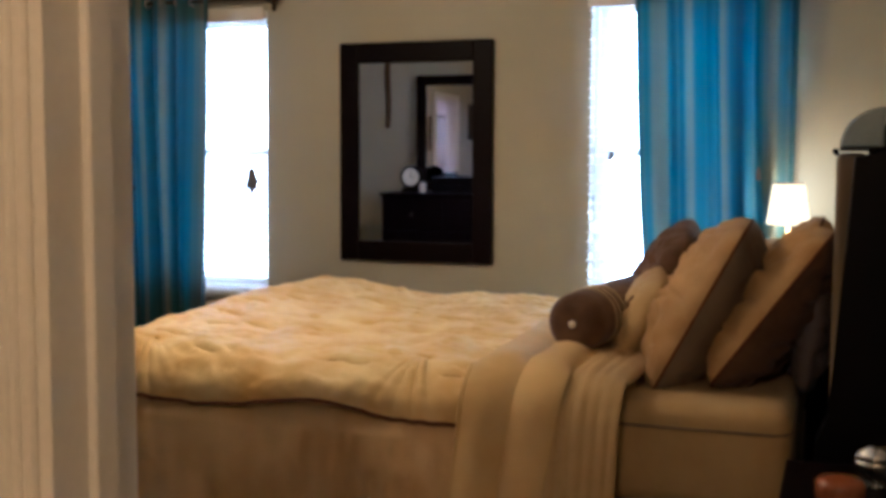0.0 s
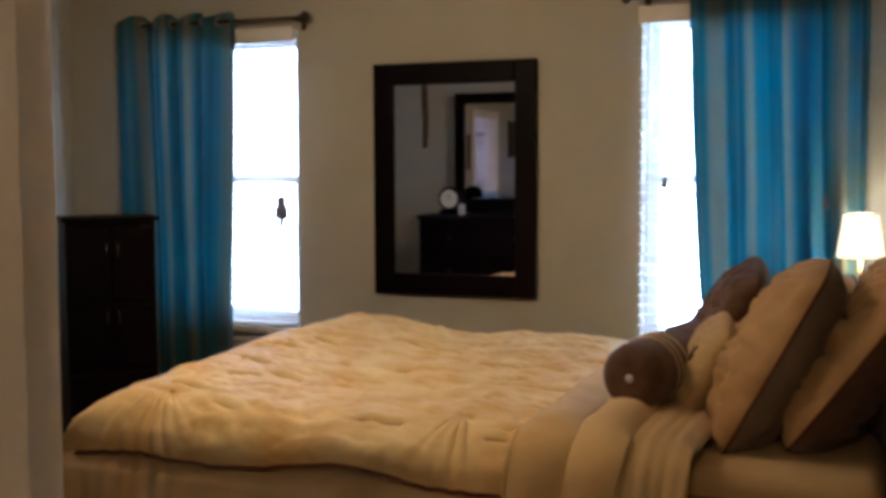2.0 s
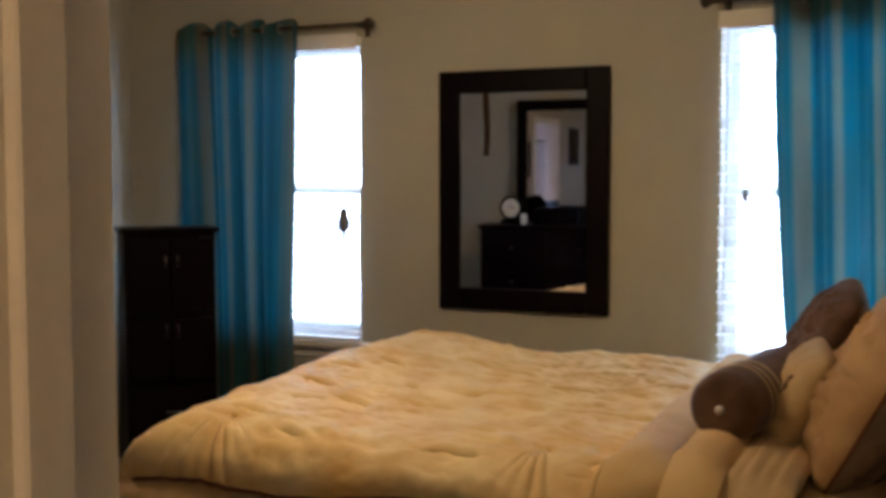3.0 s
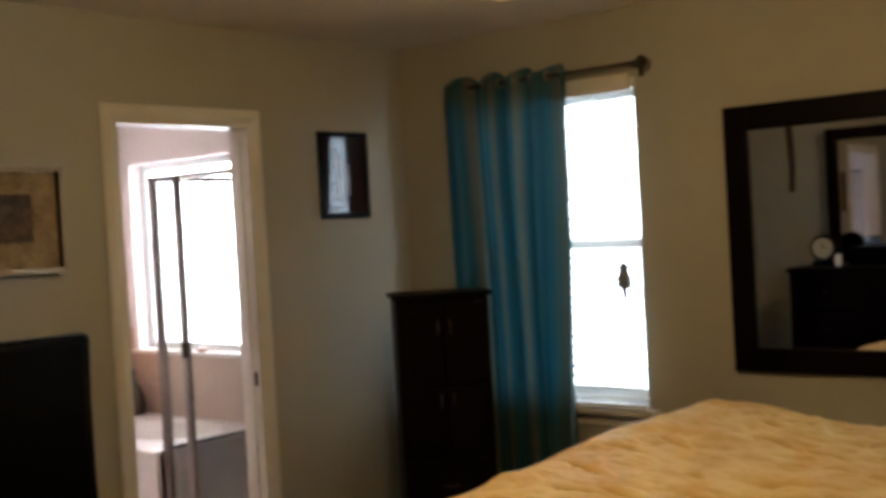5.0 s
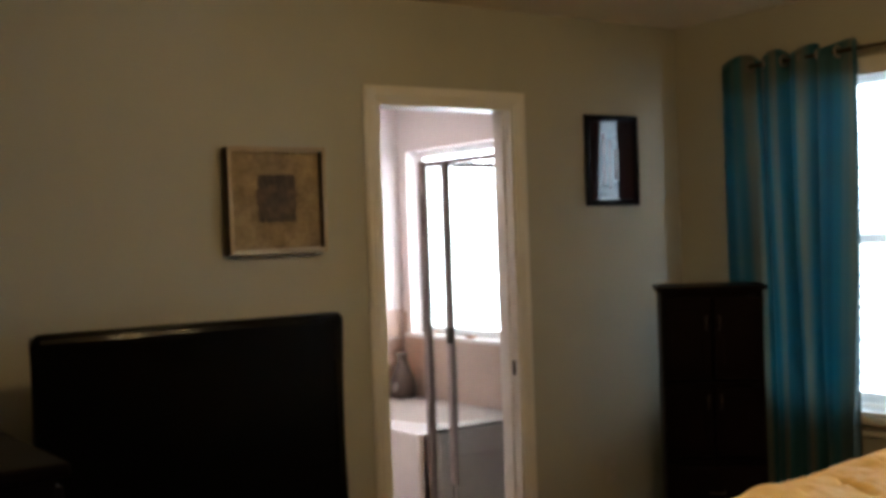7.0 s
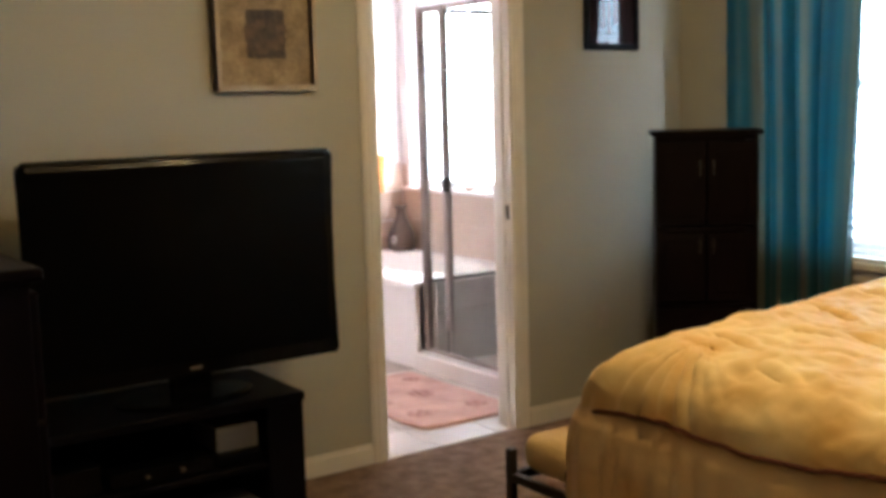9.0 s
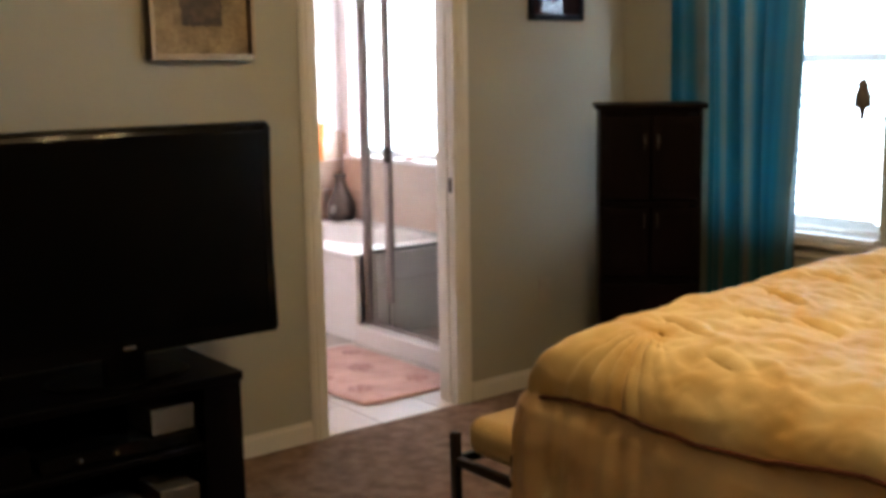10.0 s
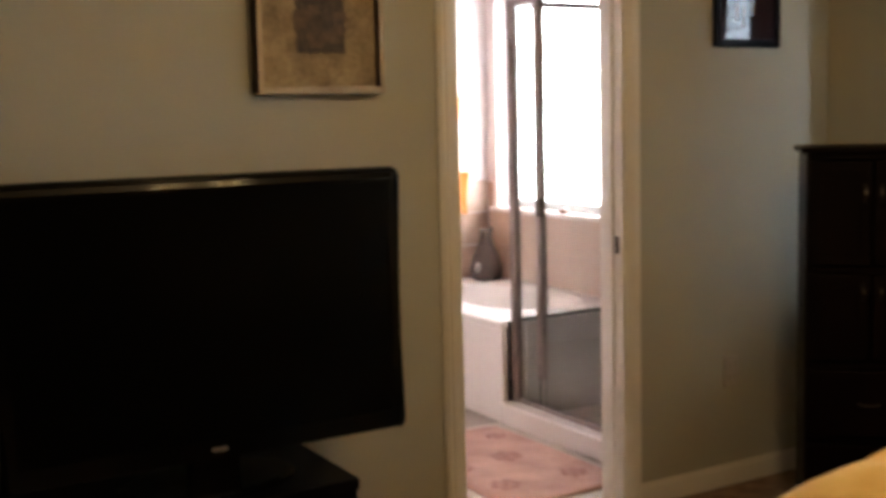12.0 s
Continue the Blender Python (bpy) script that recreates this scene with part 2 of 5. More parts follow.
def lathe(bm, profile, centre=(0, 0, 0), seg=24, tilt=None):
    """Turns (radius, height) pairs round the upright axis."""
    rings = []
    m = Matrix.Translation(centre) @ (tilt or Matrix.Identity(4))
    for r, h in profile:
        rings.append([bm.verts.new(m @ Vector((r * math.cos(2 * math.pi * k / seg), r * math.sin(2 * math.pi * k / seg), h))) for k in range(seg)])
    for a, b in zip(rings, rings[1:]):
        for k in range(seg):
            bm.faces.new((a[k], a[(k + 1) % seg], b[(k + 1) % seg], b[k]))
    bm.faces.new(rings[0][::-1])
    bm.faces.new(rings[-1])
    return bm


def rod(bm, a, b, r, seg=12):
    a, b = Vector(a), Vector(b)
    turn = (b - a).to_track_quat("Z", "Y").to_matrix().to_4x4()
    return lathe(bm, [(r, 0), (r, (b - a).length)], a, seg, turn)


def tube(bm, path, r, seg=8):
    """A round cord along a line of points."""
    pts = [Vector(p) for p in path]
    rings = []
    for i, p in enumerate(pts):
        d = (pts[min(i + 1, len(pts) - 1)] - pts[max(i - 1, 0)]).normalized()
        side = d.cross(Vector((0, 0, 1)))
        side = side.normalized() if side.length > 1e-4 else Vector((1, 0, 0))
        up = side.cross(d)
        rings.append([bm.verts.new(p + r * (math.cos(2 * math.pi * k / seg) * side + math.sin(2 * math.pi * k / seg) * up)) for k in range(seg)])
    for a, b in zip(rings, rings[1:]):
        for k in range(seg):
            bm.faces.new((a[k], a[(k + 1) % seg], b[(k + 1) % seg], b[k]))
    bm.faces.new(rings[0][::-1])
    bm.faces.new(rings[-1])
    return bm


def torus(bm, centre, big, small, axis="Y", seg=20, ring=8):
    for_axis = {"Y": Matrix.Rotation(radians(90), 4, "X"), "X": Matrix.Rotation(radians(90), 4, "Y"), "Z": Matrix.Identity(4)}[axis]
    m = Matrix.Translation(centre) @ for_axis
    loops = []
    for k in range(seg):
        a = 2 * math.pi * k / seg
        loops.append([bm.verts.new(m @ Vector(((big + small * math.cos(2 * math.pi * j / ring)) * math.cos(a), (big + small * math.cos(2 * math.pi * j / ring)) * math.sin(a), small * math.sin(2 * math.pi * j / ring)))) for j in range(ring)])
    for k in range(seg):
        a, b = loops[k], loops[(k + 1) % seg]
        for j in range(ring):
            bm.faces.new((a[j], b[j], b[(j + 1) % ring], a[(j + 1) % ring]))
    return bm


def sheet(bm, nu, nv, place):
    """A grid of faces; place(u, v) gives each corner, u and v from 0 to 1. Carries the cloth's own coordinates."""
    uv = bm.loops.layers.uv.verify()
    g = [[bm.verts.new(place(i / nu, j / nv)) for j in range(nv + 1)] for i in range(nu + 1)]
    for i in range(nu):
        for j in range(nv):
            f = bm.faces.new((g[i][j], g[i + 1][j], g[i + 1][j + 1], g[i][j + 1]))
            for loop, (a, b) in zip(f.loops, ((i, j), (i + 1, j), (i + 1, j + 1), (i, j + 1))):
                loop[uv].uv = (a / nu, b / nv)
    return bm


def mesh_object(name, bm, mat, smooth=False):
    bmesh.ops.recalc_face_normals(bm, faces=bm.faces)
    me = bpy.data.meshes.new(name)
    bm.to_mesh(me)
    bm.free()
    if smooth:
        for p in me.polygons:
            p.use_smooth = True
    me.materials.append(mat)
    return new(name, me)


PLACES = {}


def thing(name, label, category, m, group=""):
    ob = new(name)
    ob.empty_display_size = 0.1
    m = m if isinstance(m, Matrix) else Matrix.Translation(m)
    ob.matrix_basis = m
    PLACES[ob.name] = m
    return tagged(ob, label, category, group)


def part(name, bm, mat, parent, label="", smooth=False, local=False, solid=0.0):
    """One mesh object under a thing or part; bm is in the world's metres unless local."""
    m = PLACES[parent.name]
    if not local:
        bmesh.ops.transform(bm, matrix=m.inverted(), verts=bm.verts)
    ob = mesh_object(name, bm, mat, smooth)
    ob.parent = parent
    PLACES[ob.name] = m
    if solid:
        mod = ob.modifiers.new("thickness", "SOLIDIFY")
        mod.thickness, mod.offset = solid, 0
    return tagged(ob, label) if label else ob


def structure(name, bm, mat, label, category, smooth=False):
    ob = mesh_object(name, bm, mat, smooth)
    PLACES[ob.name] = Matrix.Identity(4)
    return tagged(ob, label, category, kind="structure")


B = bmesh.new
H = 2.43            # ceiling
XR = 4.36           # headboard wall
YB, YH = -4.10, -4.22   # wall by the entry, its two faces

# ---- setting ----
WIN_A, WIN_B, WIN_Z = (0.430, 1.310), (2.952, 3.80), (0.725, 2.130)
DOOR_Y, DOOR_H = (-1.667, -0.991), 2.03
ENTRY = (3.354, 4.31)

bm = box(B(), -0.0, XR + 0.14, YH - 2.6, 0.0, -0.06, 0.0)
structure("floor", bm, CARPET, "brown cut-pile carpet over the bedroom floor", "carpet")
bm = box(B(), -0.12, XR + 0.14, YH - 2.6, 0.14, H, H + 0.1)
structure("ceiling", bm, CEIL, "plain matt tan painted ceiling", "ceiling")

bm = B()
edges = [-0.12, *WIN_A, *WIN_B, XR + 0.14]
for k in range(0, 6, 2):
    box(bm, edges[k], edges[k + 1], 0, 0.14, 0, H)
for w in (WIN_A, WIN_B):
    box(bm, w[0], w[1], 0, 0.14, 0, WIN_Z[0])
    box(bm, w[0], w[1], 0, 0.14, WIN_Z[1], H)
structure("wall_north", bm, WALL, "greige painted window wall with two windows", "wall")
bm = B()
box(bm, -0.12, 0, YB, DOOR_Y[0], 0, H)
box(bm, -0.12, 0, DOOR_Y[1], 0, 0, H)
box(bm, -0.12, 0, DOOR_Y[0], DOOR_Y[1], DOOR_H, H)
structure("wall_west", bm, WALL, "greige painted wall with the bathroom doorway", "wall")
structure("wall_east", box(B(), XR, XR + 0.14, YH - 2.6, 0, 0, H), WALL, "greige painted wall behind the headboard", "wall")
bm = B()
box(bm, -0.12, ENTRY[0], YH, YB, 0, H)
box(bm, ENTRY[0], ENTRY[1], YH, YB, 2.05, H)
box(bm, ENTRY[1], XR, YH, YB, 0, H)
structure("wall_south", bm, WALL, "greige painted wall with the entry doorway", "wall")
bm = B()
box(bm, 2.9, 3.02, YH - 2.6, YH, 0, H)
box(bm, 2.9, XR + 0.14, YH - 2.72, YH - 2.6, 0, H)
structure("wall_hall", bm, WALL, "plain greige hall walls", "wall")


def casing(name, axis, lo, hi, top, face, out, label):
    """Door trim: two uprights and a head, each stepped in profile."""
    bm = B()
    for inset, w0, w1, t in ((0, 0.0, 0.058, 0.012), (1, 0.012, 0.050, 0.017), (2, 0.020, 0.034, 0.021)):
        a, b = sorted((face, face + out * t))
        for s in (lo - w1, lo - w0), (hi + w0, hi + w1):
            s = sorted(s)
            if axis == "y":
                box(bm, a, b, s[0], s[1], 0, top + w1, 0.003, 1)
            else:
                box(bm, s[0], s[1], a, b, 0, top + w1, 0.003, 1)
        if axis == "y":
            box(bm, a + 0.0005, b + 0.0005, lo - w0, hi + w0, top + w0, top + w1, 0.003, 1)
        else:
            box(bm, lo - w0, hi + w0, a - 0.0005, b - 0.0005, top + w0, top + w1, 0.003, 1)
    return structure(name, bm, TRIM, label, "door trim")


casing("trim_bath_door", "y", DOOR_Y[0], DOOR_Y[1], DOOR_H, 0.0, 1, "cream painted moulded casing round the bathroom doorway")
bm = B()
box(bm, -0.118, 0.004, DOOR_Y[0], DOOR_Y[0] + 0.016, 0, DOOR_H)
box(bm, -0.118, 0.004, DOOR_Y[1] - 0.016, DOOR_Y[1], 0, DOOR_H)
box(bm, -0.118, 0.004, DOOR_Y[0] + 0.016, DOOR_Y[1] - 0.016, DOOR_H - 0.016, DOOR_H)
box(bm, -0.075, -0.04, DOOR_Y[0] + 0.016, DOOR_Y[0] + 0.026, 0, DOOR_H - 0.02)
box(bm, -0.075, -0.04, DOOR_Y[1] - 0.026, DOOR_Y[1] - 0.016, 0, DOOR_H - 0.02)
jamb = structure("trim_bath_jamb", bm, TRIM, "cream painted door jamb lining with stops", "door jamb")
part("strike_plate", box(B(), -0.036, -0.012, DOOR_Y[1] - 0.0185, DOOR_Y[1] - 0.0165, 0.905, 0.965, 0.001, 1), DARKMETAL, jamb, "dark metal strike plate")
casing("trim_entry_hall_side", "x", ENTRY[0], ENTRY[1], 2.05, YH, -1, "cream painted moulded casing round the entry doorway")
casing("trim_entry_room_side", "x", ENTRY[0], ENTRY[1], 2.05, YB, 1, "cream painted moulded casing round the entry doorway")
bm = B()
box(bm, ENTRY[0], ENTRY[0] + 0.014, YH - 0.004, YB + 0.004, 0, 2.05)
box(bm, ENTRY[1] - 0.014, ENTRY[1], YH - 0.004, YB + 0.004, 0, 2.05)
box(bm, ENTRY[0] + 0.014, ENTRY[1] - 0.014, YH - 0.004, YB + 0.004, 2.036, 2.05)
for xa, xb in ((ENTRY[0] + 0.014, ENTRY[0] + 0.025), (ENTRY[1] - 0.025, ENTRY[1] - 0.014)):
    box(bm, xa, xb, YH + 0.045, YH + 0.08, 0, 2.036, 0.002, 1)
structure("trim_entry_jamb", bm, TRIM, "cream painted entry door jamb lining", "door jamb")

bm = B()
for seg in (("w", YB, DOOR_Y[0] - 0.06), ("w", DOOR_Y[1] + 0.06, 0.0)):
    box(bm, 0.0, 0.013, seg[1], seg[2], 0, 0.07, 0.003, 1)
    box(bm, 0.0, 0.008, seg[1], seg[2], 0.07, 0.083, 0.003, 1)
box(bm, 0.013, XR, -0.013, 0, 0, 0.07, 0.003, 1)
box(bm, 0.013, XR, -0.008, 0, 0.07, 0.083, 0.003, 1)
box(bm, XR - 0.013, XR, YB, -0.013, 0, 0.08, 0.003, 1)
box(bm, 0.013, ENTRY[0] - 0.06, YB, YB + 0.013, 0, 0.08, 0.003, 1)
structure("baseboard", bm, TRIM, "low cream painted baseboard along the walls", "baseboard")


def window(name, span, label):
    x0, x1 = span
    z0, z1 = WIN_Z
    bm = B()
    for a in ((x0, x0 + 0.018, z0, z1), (x1 - 0.018, x1, z0, z1), (x0 + 0.018, x1 - 0.018, z0, z0 + 0.03), (x0 + 0.018, x1 - 0.018, z1 - 0.04, z1)):
        box(bm, a[0], a[1], 0.085, 0.14, a[2], a[3], 0.003, 1)
    win = structure(name, bm, VINYL, label, "window")
    zm = 1.43
    for lo, hi, y in ((z0 + 0.03, zm + 0.018, 0.092), (zm - 0.02, z1 - 0.04, 0.116)):
        bm = B()
        for a in ((x0 + 0.018, x0 + 0.060, lo, hi), (x1 - 0.060, x1 - 0.018, lo, hi), (x0 + 0.060, x1 - 0.060, lo, lo + 0.03), (x0 + 0.060, x1 - 0.060, hi - 0.03, hi)):
            box(bm, a[0], a[1], y, y + 0.022, a[2], a[3], 0.002, 1)
        sash = part("sash", bm, VINYL, win)
        pane = part("pane", box(B(), x0 + 0.058, x1 - 0.058, y + 0.009, y + 0.013, lo + 0.028, hi - 0.028), PANE, sash, "clear glass pane")
        pane.visible_shadow = False
    bm = B()
    box(bm, x0 - 0.055, x1 + 0.055, -0.062, 0.083, z0 - 0.028, z0 - 0.001, 0.006, 2)
    box(bm, x0 - 0.035, x1 + 0.035, -0.016, -0.001, z0 - 0.085, z0 - 0.029, 0.004, 1)
    part("window_sill", bm, TRIM, win, "cream painted stool and apron")
    return win


window("window_1", WIN_A, "white vinyl single-hung window with bright daylight behind")
window("window_2", WIN_B, "white vinyl single-hung window half hidden by its curtain")


def blind(span, tilt, over):
    """A slatted blind hung just proud of the wall, its slats as wide as the opening or a little more."""
    x0, x1 = span[0] - over, span[1] + over
    mid, y = (x0 + x1) / 2, -0.029
    th = thing("window_blind", "white horizontal slatted blind with open slats", "blind", (mid, y, WIN_Z[0]), "window blinds")
    part("headrail", box(B(), x0, x1, -0.052, -0.002, WIN_Z[1] - 0.046, WIN_Z[1], 0.004, 1), VINYL, th)
    part("valance", box(B(), x0 - 0.006, x1 + 0.006, -0.064, -0.054, WIN_Z[1] - 0.058, WIN_Z[1] + 0.012, 0.003, 1), TRIM, th)
    z, first = WIN_Z[0] + 0.045, None
    while z < WIN_Z[1] - 0.06:
        if first is None:
            bm = B()
            n = 5
            rows = []
            for k in range(n + 1):
                a = -1 + 2 * k / n
                bow = 0.0035 * (1 - a * a)
                rows.append([bm.verts.new((sx * (mid - x0), 0.023 * a, bow + e)) for sx in (-1, 1) for e in (-0.0012, 0.0012)])
            for k in range(n):
                p, q = rows[k], rows[k + 1]
                for face in ((p[0], p[2], q[2], q[0]), (p[1], q[1], q[3], p[3]), (p[0], q[0], q[1], p[1]), (p[2], p[3], q[3], q[2])):
                    bm.faces.new(face)
            bm.faces.new((rows[0][0], rows[0][1], rows[0][3], rows[0][2]))
            bm.faces.new((rows[n][0], rows[n][2], rows[n][3], rows[n][1]))
            bmesh.ops.transform(bm, matrix=Matrix.Rotation(radians(tilt), 4, "X"), verts=bm.verts)
            first = part("slat", bm, WHITEBLIND, th, local=True)
            slat = first
        else:
            slat = new("slat", first.data)
            slat.parent = th
        slat.location = (0.0015 * math.sin(z * 91), 0, z - WIN_Z[0])
        z += 0.043
    part("bottom_rail", box(B(), x0, x1, y - 0.021, y + 0.021, WIN_Z[0] + 0.004, WIN_Z[0] + 0.022, 0.004, 1), VINYL, th)
    for x in (x0 + 0.12, x1 - 0.12):
        bm = B()
        for yy in (y - 0.0255, y + 0.0255):
            rod(bm, (x, yy, WIN_Z[0] + 0.01), (x, yy, WIN_Z[1] - 0.04), 0.0012, 6)
        part("ladder_cord", bm, VINYL, th)
    return th


blind(WIN_A, 8, 0.012)
blind(WIN_B, 5, 0.0)

# dark cord tassels that hang before the blinds
for x, z, s in ((1.256, 1.285, 1.25), (3.06, 1.41, 0.6), (3.71, 1.355, 1.5)):
    th = thing("cord_tassel", "small weathered dark tag hanging on a blind cord", "tassel", (x, -0.062, z), "cord tassels")
    bm = B()
    tube(bm, [(x, -0.062, z + 0.05 * s), (x + 0.002, -0.062, z + 0.3), (x, -0.060, 2.07)], 0.0012, 6)
    part("cord", bm, VINYL, th)
    bm = lathe(B(), [(0.004, 0.055 * s), (0.012 * s, 0.05 * s), (0.015 * s, 0.03 * s), (0.024 * s, 0.0), (0.026 * s, -0.025 * s), (0.010 * s, -0.032 * s), (0.008 * s, -0.06 * s), (0.003, -0.064 * s)], (x, -0.062, z), 14)
    part("tag", bm, TAGDARK, th, smooth=True)


def curtain(name_group, x_top, x_low, rod_span, phase, label):
    z_top, z_rod = 2.208, 2.172
    y = -0.118
    th = thing("curtain_rod", "thin dark bronze curtain rod with round finials", "curtain rod", ((rod_span[0] + rod_span[1]) / 2, y, z_rod), "curtain rods")
    part("pole", rod(B(), (rod_span[0], y, z_rod), (rod_span[1], y, z_rod), 0.008), DARKMETAL, th, smooth=True)
    for x, s in ((rod_span[0], -1), (rod_span[1], 1)):
        turn = Matrix.Rotation(radians(90 * s), 4, "Y")
        part("finial", lathe(B(), [(0.010, 0), (0.013, 0.008), (0.010, 0.014), (0.020, 0.022), (0.027, 0.034), (0.027, 0.042), (0.018, 0.054), (0.005, 0.060)], (x, y, z_rod), 18, turn), DARKMETAL, th, smooth=True)
        xb = x - s * 0.03
        bm = B()
        rod(bm, (xb, y, z_rod), (xb, -0.006, z_rod - 0.006), 0.006, 10)
        box(bm, xb - 0.013, xb + 0.013, -0.006, -0.0005, z_rod - 0.045, z_rod + 0.03, 0.003, 1)
        part("bracket", bm, DARKMETAL, th)
    cu = thing("curtain", label, "curtain", ((x_top[0] + x_top[1]) / 2, y, 0.02), name_group)
    folds = 4.2

    def place(u, v):
        z = 0.025 + (z_top - 0.025) * v
        f = (1 - v) ** 1.3
        lo = x_top[0] + (x_low[0] - x_top[0]) * f
        hi = x_top[1] + (x_low[1] - x_top[1]) * f
        soft = 0.016 * math.sin(5.1 * v + 7 * u + phase) * (1 - v)
        rim = abs(2 * u - 1) ** 2
        wave = math.sin(2 * math.pi * folds * (u + 0.05 * math.sin(2 * math.pi * u + phase)) + phase + 0.5 * math.sin(2.2 * (1 - v) + 3 * u))
        fine = 0.30 * math.sin(2 * math.pi * folds * 2.3 * u + 1.7 * phase + 2.0 * (1 - v))
        x = lo + (hi - lo) * u + soft + 0.012 * math.cos(2 * math.pi * folds * u + phase)
        return Vector((x, y + (0.026 + 0.040 * rim) * (wave + fine * (1 - 0.7 * v)) * (0.85 + 0.35 * (1 - v)), z + (0.004 + 0.012 * v ** 12) * math.sin(2 * math.pi * folds * u + phase + 1.5)))
    part("cloth", sheet(B(), 120, 60, place), CURTAIN, cu, smooth=True, solid=0.0015)
    for k in range(8):
        u = (k + 0.5) / 8
        x = x_top[0] + (x_top[1] - x_top[0]) * u
        part("grommet", torus(B(), (x, y, z_rod), 0.021, 0.005, "X"), PEWTER, cu, "brushed nickel grommet", smooth=True)
    return cu


curtain("window curtains", (0.405, 1.09), (0.505, 1.02), (0.45, 1.385), 2.6, "teal striped grommet curtain pulled to one side of a window")
curtain("window curtains", (3.145, 3.85), (3.27, 3.86), (2.945, 3.98), 0.9, "teal striped grommet curtain pulled to one side of a window")

# outdoors
bm = B()
box(bm, -30, 30, 0.16, 40, -0.4, -0.3)
structure("ground", bm, surface("pale_ground", (0.30, 0.28, 0.22), (0.4, 0.38, 0.3), 0.9, 1, 30, 0.3), "pale sunlit ground outside the windows", "ground")
for x0, x1, glow in ((WIN_A[0] - 0.5, WIN_A[1] + 0.5, OUTSIDE), (WIN_B[0] - 0.5, WIN_B[1] + 0.5, OUTSIDE_EAST)):
    structure("backdrop", box(B(), x0, x1, 0.75, 0.76, 0.1, 2.9), glow, "overexposed bright daylight outside the window", "daylight")

# ---- wall mirror ----
def framed(name, axis, lo, hi, z0, z1, width, depth, face, out, frame_mat, label, category, inner_mat, inner_name, group="", step=0.0):
    """A rectangular frame on a wall, mitred by overlap-free strips, with a flat inside."""
    mid = (lo + hi) / 2
    th = thing(name, label, category, (mid, face, z0) if axis == "x" else (face, mid, z0), group)
    d0, d1 = sorted((face + out * 0.003, face + out * depth))

    def strip(bm, a, b, c, d, e0, e1, bv):
        if axis == "x":
            box(bm, a, b, e0, e1, c, d, bv, 2)
        else:
            box(bm, e0, e1, a, b, c, d, bv, 2)
    for nm, a, b, c, d in (("frame_side", lo, lo + width, z0, z1), ("frame_side", hi - width, hi, z0, z1), ("frame_rail", lo + width, hi - width, z1 - width, z1), ("frame_rail", lo + width, hi - width, z0, z0 + width)):
        bm = B()
        strip(bm, a, b, c, d, d0, d1, 0.006)
        part(nm, bm, frame_mat, th)
    i0, i1 = sorted((face + out * 0.004, face + out * depth * 0.55))
    bm = B()
    strip(bm, lo + width - 0.002, hi - width + 0.002, z0 + width - 0.002, z1 - width + 0.002, i0, i1, 0)
    part(inner_name, bm, inner_mat, th)
    return th


framed("wall_mirror", "x", 1.722, 2.497, 0.905, 1.952, 0.098, 0.032, 0.0, -1, ESPRESSO, "large mirror in a wide dark espresso wood frame", "mirror", MIRROR, "glass")

# ---- pictures ----
pic = framed("framed_picture", "y", -2.312, -1.928, 1.460, 1.838, 0.014, 0.050, 0.0, 1, FRAMESIDE, "square sepia print in a dark shadow-box frame with a champagne lip", "picture", ARTPAPER, "paper", "framed pictures")
for y0, y1, z0, z1 in ((-2.314, -2.299, 1.458, 1.840), (-1.941, -1.926, 1.458, 1.840), (-2.299, -1.941, 1.822, 1.840), (-2.299, -1.941, 1.458, 1.478)):
    part("lip", box(B(), 0.0505, 0.056, y0, y1, z0, z1, 0.002, 1), CHAMPAGNE, pic, "champagne gilt lip")
cy, cz = -2.115, 1.657
bm = B()
sheet(bm, 24, 24, lambda u, v: Vector((0.0285, cy + 0.15 * (u - 0.5) + 0.006 * noise.noise((u * 9, v * 9, 1)), cz + 0.17 * (v - 0.5) + 0.006 * noise.noise((u * 9, v * 9, 5)))))
part("ink_square", bm, ARTDARK, pic)
for k in range(16):
    a = random.uniform(0, 6.28)
    r = random.uniform(0.01, 0.06)
    dy, dz = r * math.cos(a), r * math.sin(a)
    w, h = random.uniform(0.008, 0.03), random.uniform(0.008, 0.03)
    part("ink_mark", box(B(), 0.0290, 0.0296 + 0.0002 * k, cy + dy - w, cy + dy + w, cz + dz - h, cz + dz + h, 0.0002, 1), random.choice((ARTDARK, ARTMID, ARTMID)), pic)

pic2 = framed("framed_picture", "y", -0.600, -0.278, 1.608, 2.011, 0.028, 0.022, 0.0, 1, BLACKWOOD, "dark portrait print under glass in a black frame", "picture", PICTUREGLASS, "glazed_print", "framed pictures")
for y0, y1, z0, z1 in ((-0.50, -0.475, 1.70, 1.93), (-0.462, -0.445, 1.68, 1.90), (-0.43, -0.40, 1.72, 1.86)):
    part("painted_shape", box(B(), 0.0122, 0.0126, y0, y1, z0, z1, 0.0001, 1), RUST, pic2)

# ---- wall outlet ----
th = thing("wall_outlet", "almond plastic duplex outlet low on the wall", "outlet", (0.0, -0.50, 0.40))
part("plate", box(B(), 0.001, 0.007, -0.535, -0.465, 0.375, 0.49, 0.003, 2), ALMOND, th)
for z in (0.41, 0.455):
    part("socket", box(B(), 0.007, 0.009, -0.516, -0.484, z - 0.014, z + 0.014, 0.004, 2), ALMOND, th)

